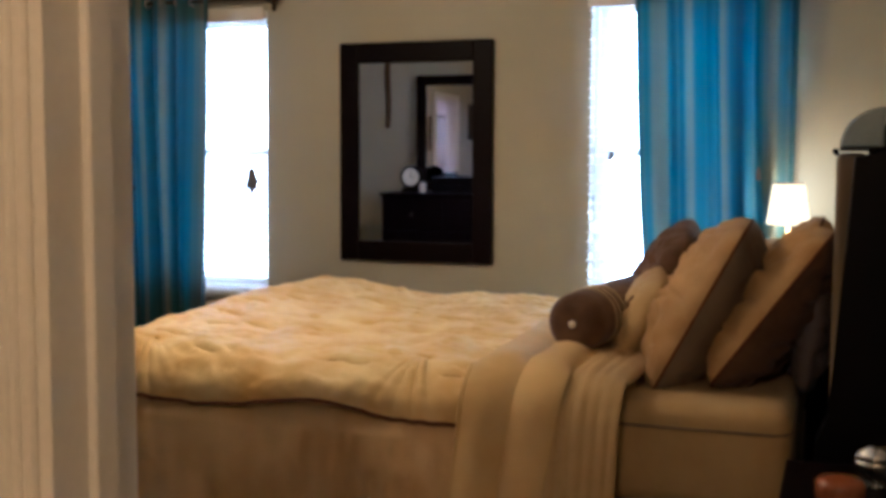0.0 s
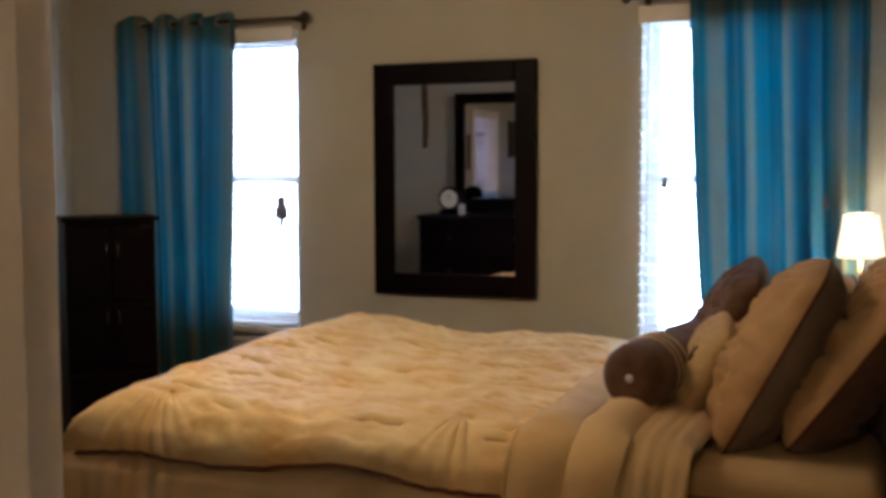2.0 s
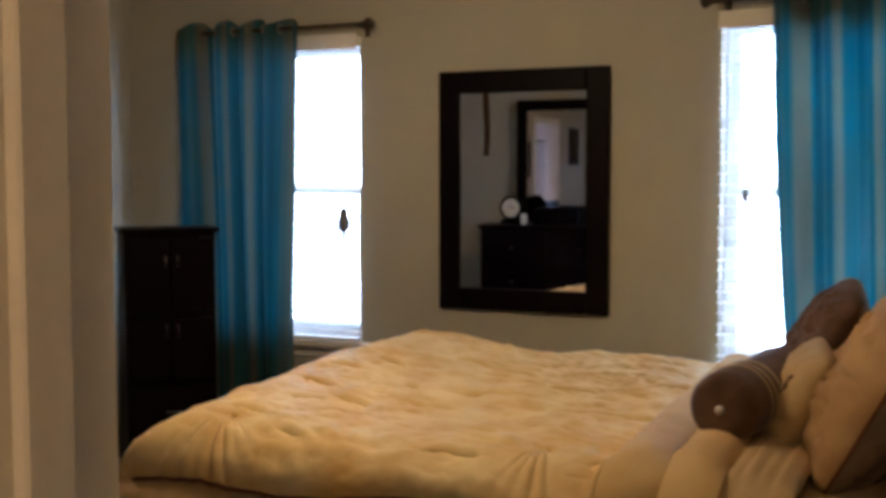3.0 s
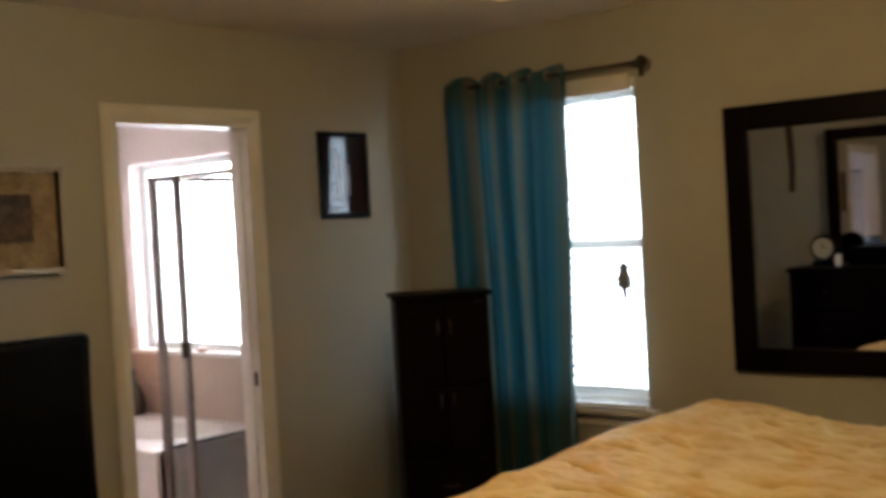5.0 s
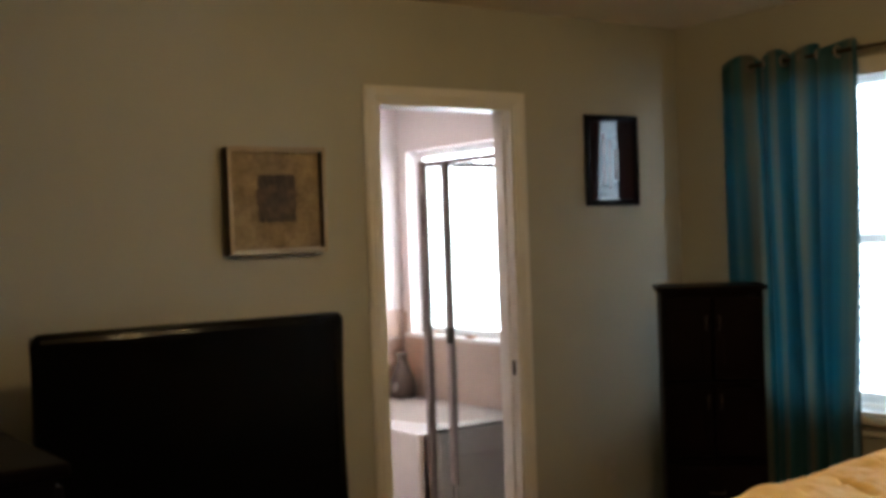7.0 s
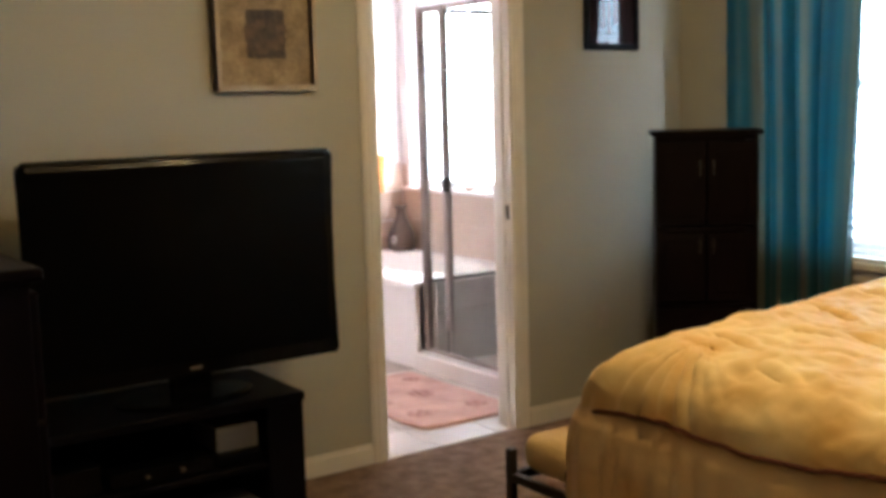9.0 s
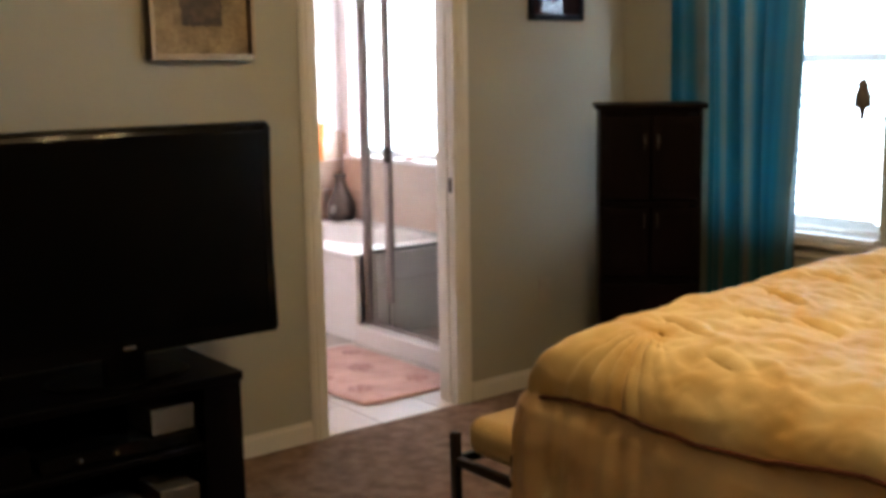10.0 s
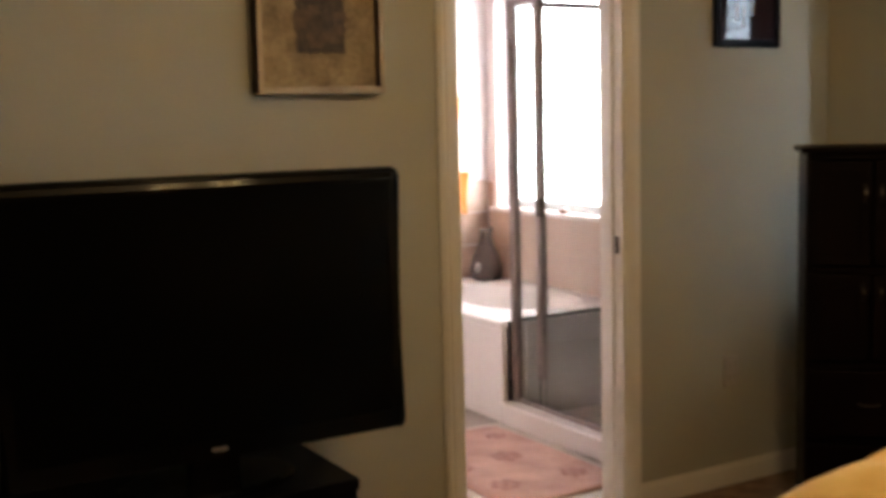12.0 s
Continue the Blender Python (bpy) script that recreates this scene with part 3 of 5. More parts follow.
# ---- tall chest in the corner ----
CHEST = Matrix.Translation((0.508, -0.400, 0)) @ Matrix.Rotation(radians(47.0), 4, "Z")
ch = thing("tall_chest", "tall dark espresso chest with doors above drawers, set across a corner", "chest", CHEST)
W, D, T = 0.200, 0.14, 1.262
for x in (-W, W - 0.018):
    part("side_panel", box(B(), x, x + 0.018, -D, D, 0.06, T - 0.02, 0.002, 1), ESPRESSO, ch, local=True)
part("back_panel", box(B(), -W + 0.018, W - 0.018, D - 0.01, D, 0.06, T - 0.02), ESPRESSO, ch, local=True)
for z in (0.06, 0.30, 0.55, 0.86, T - 0.038):
    part("shelf", box(B(), -W + 0.018, W - 0.018, -D + 0.004, D - 0.01, z, z + 0.018), ESPRESSO, ch, local=True)
part("top", box(B(), -W - 0.018, W + 0.018, -D - 0.018, D + 0.004, T - 0.02, T, 0.006, 2), ESPRESSO, ch, local=True)
part("plinth", box(B(), -W - 0.006, W + 0.006, -D - 0.006, D, 0.028, 0.06, 0.005, 2), ESPRESSO, ch, local=True)
for sx in (-1, 1):
    for sy in (-1, 1):
        part("foot", lathe(B(), [(0.016, 0), (0.024, 0.01), (0.02, 0.028)], (sx * (W - 0.03), sy * (D - 0.03), 0), 12), ESPRESSO, ch, local=True)


def handle(parent, x, z, upright):
    bm = B()
    y = -D - 0.012
    pts = [(x, y, z - 0.026), (x, y - 0.018, z - 0.02), (x, y - 0.024, z), (x, y - 0.018, z + 0.02), (x, y, z + 0.026)] if upright else [(x - 0.03, y, z), (x - 0.022, y - 0.018, z), (x, y - 0.023, z), (x + 0.022, y - 0.018, z), (x + 0.03, y, z)]
    tube(bm, pts, 0.003, 8)
    part("handle", bm, DULLNICKEL, parent, "curved dull nickel handle", smooth=True, local=True)


for z0, z1, hz in ((0.885, T - 0.045, 1.115), (0.575, 0.855, 0.80)):
    for s in (-1, 1):
        a, b = sorted((s * 0.004, s * (W - 0.006)))
        bm = box(B(), a, b, -D - 0.012, -D + 0.002, z0, z1, 0.003, 2)
        box(bm, a + 0.035, b - 0.035, -D - 0.0135, -D - 0.011, z0 + 0.035, z1 - 0.035, 0.003, 1)
        door = part("door", bm, ESPRESSO, ch, local=True)
        handle(door, s * 0.026, hz, True)
for z0, z1 in ((0.325, 0.545), (0.085, 0.295)):
    bm = box(B(), -W + 0.006, W - 0.006, -D - 0.012, -D + 0.002, z0, z1, 0.003, 2)
    drawer = part("drawer", bm, ESPRESSO, ch, local=True)
    handle(drawer, 0, (z0 + z1) / 2, False)

# ---- television and its stand ----
tv = thing("television", "wide black flat-screen television, switched off, on a stand", "television", (0.30, -2.585, 0.475))
TY0, TY1, TZ0, TZ1, TX = -3.085, -2.075, 0.567, 1.252, 0.385
bm = B()
for a in ((TY0, TY0 + 0.028, TZ0, TZ1), (TY1 - 0.028, TY1, TZ0, TZ1), (TY0 + 0.028, TY1 - 0.028, TZ1 - 0.03, TZ1), (TY0 + 0.028, TY1 - 0.028, TZ0, TZ0 + 0.05)):
    box(bm, TX - 0.035, TX, a[0], a[1], a[2], a[3], 0.0, 1)
part("bezel", bm, BLACKPLASTIC, tv, "glossy black bezel")
part("screen", box(B(), TX - 0.03, TX - 0.004, TY0 + 0.027, TY1 - 0.027, TZ0 + 0.049, TZ1 - 0.029), SCREEN, tv)
part("rim", tube(B(), [(TX - 0.006, TY0 + 0.012, TZ0 + 0.003), (TX - 0.006, TY0 + 0.001, TZ0 + 0.012), (TX - 0.006, TY0 + 0.001, TZ1 - 0.012), (TX - 0.006, TY0 + 0.012, TZ1 - 0.001), (TX - 0.006, TY1 - 0.012, TZ1 - 0.001), (TX - 0.006, TY1 - 0.001, TZ1 - 0.012), (TX - 0.006, TY1 - 0.001, TZ0 + 0.012), (TX - 0.006, TY1 - 0.012, TZ0 + 0.003)], 0.0105, 16), RIMGLOSS, tv, "glossy black rounded rim", smooth=True)
bm = B()
facet = [(TX + 0.0072, TZ1 - 0.020), (TX + 0.0020, TZ1 - 0.002), (TX - 0.004, TZ1 - 0.002), (TX - 0.004, TZ1 - 0.020)]
ends = [[bm.verts.new((x, y, z)) for x, z in facet] for y in (TY0 + 0.02, TY1 - 0.02)]
for k in range(4):
    bm.faces.new((ends[0][k], ends[0][(k + 1) % 4], ends[1][(k + 1) % 4], ends[1][k]))
bm.faces.new(ends[0][::-1])
bm.faces.new(ends[1])
bmesh.ops.recalc_face_normals(bm, faces=bm.faces)
part("top_facet", bm, RIMGLOSS, tv, "glossy slanted upper edge")
part("back_shell", box(B(), TX - 0.09, TX - 0.036, TY0 + 0.06, TY1 - 0.06, TZ0 + 0.05, TZ1 - 0.05, 0.02, 3), BLACKPLASTIC, tv)
part("logo_plate", box(B(), TX, TX + 0.0015, -2.605, -2.565, TZ0 + 0.018, TZ0 + 0.029, 0.0005, 1), TAGDARK, tv, "small grey maker's mark")
part("neck", box(B(), TX - 0.075, TX - 0.035, -2.65, -2.52, 0.49, TZ0 + 0.06, 0.006, 2), BLACKPLASTIC, tv)
part("foot", lathe(B(), [(0.20, 0.0), (0.20, 0.008), (0.185, 0.016), (0.05, 0.022)], (0.275, -2.585, 0.474), 40, Matrix.Diagonal((0.75, 1.15, 1, 1))), BLACKPLASTIC, tv, "glossy oval foot", smooth=False)

st = thing("tv_stand", "low black media stand with open shelves full of devices", "tv stand", (0.25, -2.68, 0))
SX0, SX1, SY0, SY1, SZ = 0.035, 0.452, -3.29, -2.25, 0.472
part("top", box(B(), SX0, SX1 + 0.006, SY0 - 0.006, SY1 + 0.006, SZ - 0.03, SZ, 0.004, 2), BLACKWOOD, st)
for y in (SY0, SY1 - 0.13):
    part("side", box(B(), SX0, SX1, y, y + 0.13 if y > SY0 else y + 0.03, 0.0, SZ - 0.03, 0.003, 1), BLACKWOOD, st)
part("back", box(B(), SX0, SX0 + 0.01, SY0 + 0.03, SY1 - 0.13, 0.02, SZ - 0.03), BLACKWOOD, st)
for z in (0.03, 0.235):
    part("shelf", box(B(), SX0 + 0.01, SX1 - 0.01, SY0 + 0.03, SY1 - 0.13, z, z + 0.02, 0.002, 1), BLACKWOOD, st)


def device(name, label, category, x0, x1, y0, y1, z0, z1, mat, front=None, knobs=0):
    th = thing(name, label, category, ((x0 + x1) / 2, (y0 + y1) / 2, z0))
    part("body", box(B(), x0, x1, y0, y1, z0, z1, 0.004, 2), mat, th)
    if front:
        part("front_panel", box(B(), x1, x1 + 0.002, y0 + 0.01, y1 - 0.01, z0 + 0.008, z1 - 0.008, 0.0008, 1), front, th)
    for k in range(knobs):
        y = y0 + (y1 - y0) * (k + 1) / (knobs + 1)
        part("knob", lathe(B(), [(0.009, 0), (0.009, 0.008), (0.006, 0.012)], (x1 + 0.001, y, (z0 + z1) / 2), 14, Matrix.Rotation(radians(90), 4, "Y")), DULLNICKEL, th, smooth=True)
    return th


device("media_player", "slim black disc player on the stand shelf", "disc player", 0.12, 0.41, -2.887, -2.547, 0.256, 0.305, BLACKPLASTIC, None, 2)
device("white_case", "pale grey plastic case standing on the shelf", "case", 0.20, 0.40, -2.537, -2.392, 0.300, 0.385, GREYCARD)
device("cable_box", "black cable box under a pale case", "cable box", 0.14, 0.42, -2.547, -2.389, 0.256, 0.298, BLACKPLASTIC, SCREEN)
device("game_console", "silver and black game console on the lower shelf", "console", 0.14, 0.42, -2.907, -2.707, 0.051, 0.115, BLACKPLASTIC, SILVERBOX)
device("cased_discs", "stack of pale disc cases on the lower shelf", "disc case", 0.24, 0.41, -2.527, -2.392, 0.051, 0.12, GREYCARD)
device("orange_book", "orange-spined book lying on the lower shelf", "book", 0.22, 0.41, -2.702, -2.547, 0.051, 0.075, ORANGEBOOK)
device("thin_book", "pale book lying on an orange book", "book", 0.23, 0.40, -2.697, -2.557, 0.076, 0.092, GREYCARD)
device("set_top_unit", "black electronic unit on the upper shelf", "receiver", 0.12, 0.42, -3.237, -2.917, 0.256, 0.35, BLACKPLASTIC, BLACKPLASTIC, 1)

# ---- dresser with its mirror and clock ----
dr = thing("dresser", "wide dark espresso dresser against the entry wall", "dresser", (1.07, -3.63, 0))
DX0, DX1, DY0, DY1, DZ = 0.54, 1.60, -3.93, -3.37, 1.12
part("carcass", box(B(), DX0, DX1, DY0, DY1 - 0.012, 0.06, DZ - 0.025, 0.003, 1), ESPRESSO, dr)
part("top", box(B(), DX0 - 0.015, DX1 + 0.015, DY0, DY1 + 0.012, DZ - 0.025, DZ, 0.006, 2), ESPRESSO, dr)
part("plinth", box(B(), DX0 + 0.01, DX1 - 0.01, DY0, DY1 - 0.03, 0, 0.06), ESPRESSO, dr)
for r in range(4):
    for c in range(2):
        y = DY1 - 0.012
        x0 = DX0 + 0.01 + c * (DX1 - DX0 - 0.01) / 2
        x1 = x0 + (DX1 - DX0 - 0.01) / 2 - 0.01
        z0 = 0.075 + r * 0.252
        dw = part("drawer", box(B(), x0, x1, y + 0.0005, y + 0.017, z0, z0 + 0.242, 0.004, 2), ESPRESSO, dr)
        part("knob", lathe(B(), [(0.006, 0), (0.006, 0.014), (0.014, 0.02), (0.010, 0.028)], ((x0 + x1) / 2, y + 0.017, z0 + 0.12), 14, Matrix.Rotation(radians(-90), 4, "X")), DARKMETAL, dw, "dark metal knob", smooth=True)
framed("dresser_mirror", "x", 0.64, 1.50, 1.125, 2.09, 0.085, 0.04, -3.93, 1, ESPRESSO, "dark-framed mirror standing behind the dresser top", "mirror", MIRROR, "glass")
ck = thing("table_clock", "round table clock with a pale face on the dresser", "clock", (0.70, -3.62, DZ))
aim = Matrix.Rotation(radians(-90), 4, "X")
part("case", lathe(B(), [(0.085, -0.05), (0.095, -0.03), (0.095, 0.0), (0.078, 0.012)], (0.70, -3.62, DZ + 0.125), 28, aim), BLACKWOOD, ck, smooth=True)
part("face", lathe(B(), [(0.072, 0.0125), (0.072, 0.0145)], (0.70, -3.62, DZ + 0.125), 28, aim), CLOCKFACE, ck)
bm = box(B(), 0.698, 0.702, -3.6045, -3.603, DZ + 0.125, DZ + 0.175)
box(bm, 0.70, 0.735, -3.6045, -3.603, DZ + 0.123, DZ + 0.127)
part("clock_hand", bm, BLACKPLASTIC, ck)
part("base", box(B(), 0.63, 0.77, -3.68, -3.58, DZ, DZ + 0.04, 0.008, 2), BLACKWOOD, ck)
device("jewellery_box", "dark jewellery box with a bluish top on the dresser", "box", 0.92, 1.28, -3.70, -3.50, DZ, DZ + 0.13, BLACKWOOD)
th = thing("candle_jar", "small pale jar on the dresser", "jar", (0.84, -3.52, DZ))
part("jar", lathe(B(), [(0.024, 0), (0.027, 0.01), (0.027, 0.07), (0.022, 0.085)], (0.84, -3.52, DZ), 18), PAPERWHITE, th, smooth=True)
th = thing("wall_hanging", "narrow dark carved wall hanging on the entry wall", "wall hanging", (0.30, YB + 0.01, 1.66))
bm = B()
sheet(bm, 4, 30, lambda u, v: Vector((0.285 + 0.05 * u * (0.75 + 0.25 * v) + 0.008 * math.sin(6 * v), YB + 0.012 + 0.006 * math.sin(3.1 * u), 1.66 + 0.66 * v)))
part("strip", bm, BROWN, th, smooth=True, solid=0.012)

# ---- bed ----
BX0, BX1, BY0, BY1 = 1.78, 3.97, -2.02, -0.54
bed = thing("bed", "wide bed with a dark headboard and a cream mattress", "bed", ((BX0 + BX1) / 2, (BY0 + BY1) / 2, 0))
part("mattress", box(B(), BX0 + 0.03, BX1 - 0.045, BY0, BY1, 0.46, 0.745, 0.05, 4), SHEET, bed, "cream fitted sheet over the mattress", smooth=True)
part("box_spring", box(B(), BX0 + 0.03, BX1 - 0.045, BY0 + 0.01, BY1 - 0.01, 0.22, 0.455, 0.02, 2), SKIRT, bed)
part("mattress_seam", tube(B(), [(BX0 + 0.08, BY0 - 0.001, 0.68), (BX1 - 0.095, BY0 - 0.001, 0.68), (BX1 - 0.057, BY0 + 0.015, 0.68), (BX1 - 0.044, BY0 + 0.06, 0.68), (BX1 - 0.044, BY1 - 0.06, 0.68)], 0.005, 8), SHAMSIDE, bed, smooth=True)
part("bed_frame", box(B(), BX0 + 0.02, BX1 + 0.03, BY0 - 0.005, BY1 + 0.005, 0.14, 0.215, 0.006, 2), BLACKWOOD, bed)
for x in (BX0 + 0.08, BX1 - 0.05):
    for y in (BY0 + 0.05, BY1 - 0.05):
        part("leg", box(B(), x - 0.03, x + 0.03, y - 0.03, y + 0.03, 0, 0.14, 0.004, 1), BLACKWOOD, bed)
# headboard: leaning padded face, glossy rolled top, dark sides
for y0, y1 in ((BY0 - 0.07, BY0 + 0.01), (BY1 - 0.01, BY1 + 0.07)):
    bm = B()
    prof = [(3.985, 0.0), (3.985, 0.69), (4.020, 0.77), (4.045, 1.2), (4.058, 1.412), (4.128, 1.418), (4.140, 1.535), (4.24, 1.53), (4.25, 1.2), (4.22, 0.0)]
    a = [bm.verts.new((x, y0, z)) for x, z in prof]
    b = [bm.verts.new((x, y1, z)) for x, z in prof]
    bm.faces.new(a)
    bm.faces.new(b[::-1])
    for k in range(len(prof)):
        bm.faces.new((a[k], b[k], b[(k + 1) % len(prof)], a[(k + 1) % len(prof)]))
    bmesh.ops.bevel(bm, geom=list(bm.edges), offset=0.006, segments=2, profile=0.5, affect="EDGES")
    part("headboard_post", bm, BLACKWOOD, bed)
part("headboard_panel", box(B(), 4.095, 4.18, BY0 + 0.011, BY1 - 0.011, 0.25, 1.42, 0.01, 2), BLACKWOOD, bed)
for k in range(3):
    w = (BY1 - BY0 - 0.04) / 3
    y0 = BY0 + 0.02 + k * w
    part("headboard_pad", box(B(), 4.015, 4.094, y0 + 0.002, y0 + w - 0.002, 0.72, 1.42, 0.018, 3), PAD, bed, "cream upholstered pad", smooth=True)
bm = B()
curve = [(4.022 + 0.104 * (1 - math.cos(k * math.pi / 16)), 1.434 + 0.098 * math.sin(k * math.pi / 16)) for k in range(9)] + [(4.126, 1.434)]
ends = [[bm.verts.new((x, y, z)) for x, z in curve] for y in (BY0 - 0.066, BY1 + 0.066)]
for k in range(len(curve)):
    bm.faces.new((ends[0][k], ends[0][(k + 1) % len(curve)], ends[1][(k + 1) % len(curve)], ends[1][k]))
bm.faces.new(ends[0][::-1])
bm.faces.new(ends[1])
bmesh.ops.recalc_face_normals(bm, faces=bm.faces)
bmesh.ops.bevel(bm, geom=[e for e in bm.edges if abs(e.verts[0].co.y - e.verts[1].co.y) < 0.01], offset=0.006, segments=2, profile=0.5, affect="EDGES")
# blue-grey base colour stands in for the window and curtain mirrored in the gloss
part("headboard_roll", bm, surface("window_tinted_leather", (0.17, 0.22, 0.26), (0.23, 0.29, 0.33), 0.25, 4, 120, 0.05, spread=0.05), bed, "glossy rolled top with the window's blue reflection put into its colour")
part("headboard_moulding", rod(B(), (4.012, BY0 + 0.012, 1.424), (4.012, BY1 - 0.012, 1.424), 0.008, 10), BLACKWOOD, bed, smooth=True)


def fall(a, r):
    """Out and down, for a length a of cloth past an edge of radius r."""
    if a <= 0:
        return 0.0, 0.0
    q = r * math.pi / 2
    if a < q:
        return r * math.sin(a / r), r * (1 - math.cos(a / r))
    return r, r + a - q


def top_height(x, y):
    across = (y - BY0) / (BY1 - BY0)
    foot = max(0.0, min(1.0, (2.5 - x) / 0.6))
    z = 0.797 + 0.004 * max(0, min(1, across)) + (0.021 + 0.029 * min(1.0, max(0.0, across * 2.2 + 0.1))) * foot * foot * (3 - 2 * foot) - 0.012 * max(0, (x - 2.9) / 0.4)
    return z


TUCKS = [(random.uniform(1.75, 3.1), random.uniform(-2.15, -0.5), random.uniform(-0.45, 0.35), random.uniform(0.03, 0.10)) for k in range(30)]
PINCH = {}
for gi in range(0, 9):
    for gj in range(-17, 2):
        if random.random() < 0.75:
            PINCH[gi, gj] = ((gi + 0.5 * (gj % 2)) * 0.26 + 1.35 + random.uniform(-0.08, 0.08), gj * 0.16 + random.uniform(-0.05, 0.05), random.uniform(0.2, 0.9), random.uniform(0, 6.3))


def puff(x, y):
    """Billows between rows of pinched points, each with a star of small gathers, and scattered sewn tucks."""
    p = 0.014 * math.exp(-((x - 2.02) / 0.16) ** 2 - ((y + 0.72) / 0.2) ** 2) + 0.017 * noise.noise((x * 3.1, y * 3.4, 0.4)) + 0.010 * noise.noise((x * 9, y * 10, 3.1)) + 0.005 * noise.noise((x * 24, y * 22, 5))
    for s, k, z in ((4.2, 0.012, 21.0), (9.0, 0.0075, 33.0), (19.0, 0.0055, 47.0)):
        warp = 0.3 * noise.noise((x * s * 0.5, y * s * 0.5, z + 5))
        p += k * (0.25 - abs(noise.noise((x * s + warp, y * s * 1.3 - warp, z))))
    gj = round(y / 0.16)
    near, second = 9.0, 9.0
    for j in (gj - 1, gj, gj + 1):
        gi = round((x - 1.35) / 0.26 - 0.5 * (j % 2))
        for i in (gi - 1, gi, gi + 1):
            if (i, j) not in PINCH:
                continue
            px, py, deep, turn = PINCH[i, j]
            dx, dy = x - px, y - py
            d2 = dx * dx + dy * dy
            d = math.sqrt(d2)
            near, second = (d, near) if d < near else (near, min(second, d))
            if d2 < 0.03:
                p -= 0.009 * deep * math.exp(-(d / 0.05) ** 1.2)
                p += 0.0035 * deep * math.sin(3 * math.atan2(dy, dx) + turn) * math.exp(-d2 / 0.006) * min(1, d / 0.02)
    p -= 0.008 * math.exp(-((second - near) / 0.028) ** 2) * max(0.0, 0.15 + noise.noise((x * 4, y * 4, 12)))
    for tx, ty, slope, long in TUCKS:
        dx, dy = x - tx, y - ty
        d2 = dx * dx + dy * dy
        if d2 > 0.04:
            continue
        along, across = dx + slope * dy, dy - slope * dx + 0.8 * dx * dx
        p -= 0.011 * math.exp(-(along / long) ** 4 - (across / 0.010) ** 2)
        p += 0.009 * math.exp(-(along / long) ** 2 - ((across - 0.022) / 0.016) ** 2)
    # long soft creases that run slantwise over the side
    crease = noise.noise((x * 2.6 + y * 1.5, y * 5.5 - x * 1.2, 61.0))
    p += 0.012 * math.exp(-(crease / 0.07) ** 2) * max(0.0, 0.3 + noise.noise((x * 2.1, y * 2.1, 70.0)))
    for gx, gy, wide, strong in ((1.99, -2.0, 0.46, 0.015), (2.90, -1.97, 0.35, 0.009)):
        r, fan = math.hypot(x - gx, y - gy), math.atan2(x - gx, gy - y)
        if r < 0.4 and abs(fan) < 1.3:
            p += strong * math.exp(-(fan / wide) ** 2) * min(1.0, r / 0.06) * math.sin(fan * 30 + gx) * (0.7 + 0.3 * math.sin(fan * 11))
            p -= 0.010 * math.exp(-(r / 0.03) ** 2)
    return p


def drape(x_from, x_foot, over_side, over_foot, lift, radius, pleat, fluff, hem_wave, foot_radius=0.0):
    """Cloth over the bed: u runs from head to foot and over, v from the near hem over the top to the far hem."""
    flat_x, flat_y = x_from - x_foot, BY1 - BY0
    foot_radius = foot_radius or radius

    def place(u, v):
        s = u * (flat_x + over_foot)
        t = -over_side + v * (flat_y + 2 * over_side)
        a, b = s - flat_x, (-t if t < 0 else t - flat_y)
        hx, dx = fall(a, foot_radius)
        hy, dy = fall(b, radius)
        q = max(1.0, ((hx / foot_radius) ** 3 + (hy / radius) ** 3) ** (1 / 3))
        hx, hy = hx / q, hy / q
        x = x_from - min(s, flat_x) - hx
        sign = -1 if t < 0 else 1
        yb = BY0 + min(max(t, 0), flat_y)
        y = yb + sign * hy
        drop = (dx ** 3 + dy ** 3) ** (1 / 3)
        z = top_height(x, yb) + lift - drop
        hang = min(1, drop / 0.25)
        f = fluff * puff(x + dx * 0.8, y + dy * 0.8 * sign)
        z += f * (1 - hang)
        if drop > 0.02:
            run = x * 1.0 + y * 1.0 if (a > 0 and b > 0) else (x if b > 0 else y)
            w = pleat * hang * (math.sin(run * 34 + 1.3 * math.sin(run * 9)) + 0.5 * math.sin(run * 71 + 2)) + f * hang
            if b > 0:
                y += sign * (w + 0.010 * hang)
            if a > 0:
                x -= w + 0.010 * hang
        if b > 0 and v < 0.5:
            z += hem_wave * (math.cos(9.67 * (x - 2.55)) - 0.8 * max(0.0, (x - 2.6) / 0.4) - 2.2 * max(0.0, (2.3 - x) / 0.5)) * hang
            if hem_wave:
                z += (0.062 * math.exp(-((x - 2.65) / 0.24) ** 2) + 0.02 * max(0.0, min(1.0, (x - 2.85) / 0.2)) - 0.016 * max(0.0, min(1.0, (1.95 - x) / 0.2))) * hang
        return Vector((x, y, max(z, 0.035)))
    return place


du = thing("duvet", "puffy cream pintucked duvet with brown piping, spread over a bed", "duvet", ((BX0 + 3.12) / 2, (BY0 + BY1) / 2, 0.5))
cover = drape(3.14, BX0 + 0.15, 0.215, 0.37, 0.018, 0.13, 0.004, 1.0, 0.012, 0.28)
part("cover", sheet(B(), 340, 380, cover), DUVET, du, smooth=True, solid=0.02)
path = [cover(k / 160, 0.0) + Vector((-0.016 * max(0.0, (k - 140) / 20), -0.010, -0.004)) for k in range(1, 160)]
path += [cover(1.0, k / 140) + Vector((-0.012, -0.016 * max(0.0, (14 - k) / 14), -0.004)) for k in range(2, 140)]
part("piping", tube(B(), path, 0.0058, 8), PIPING, du, "dark brown corded edge", smooth=True)
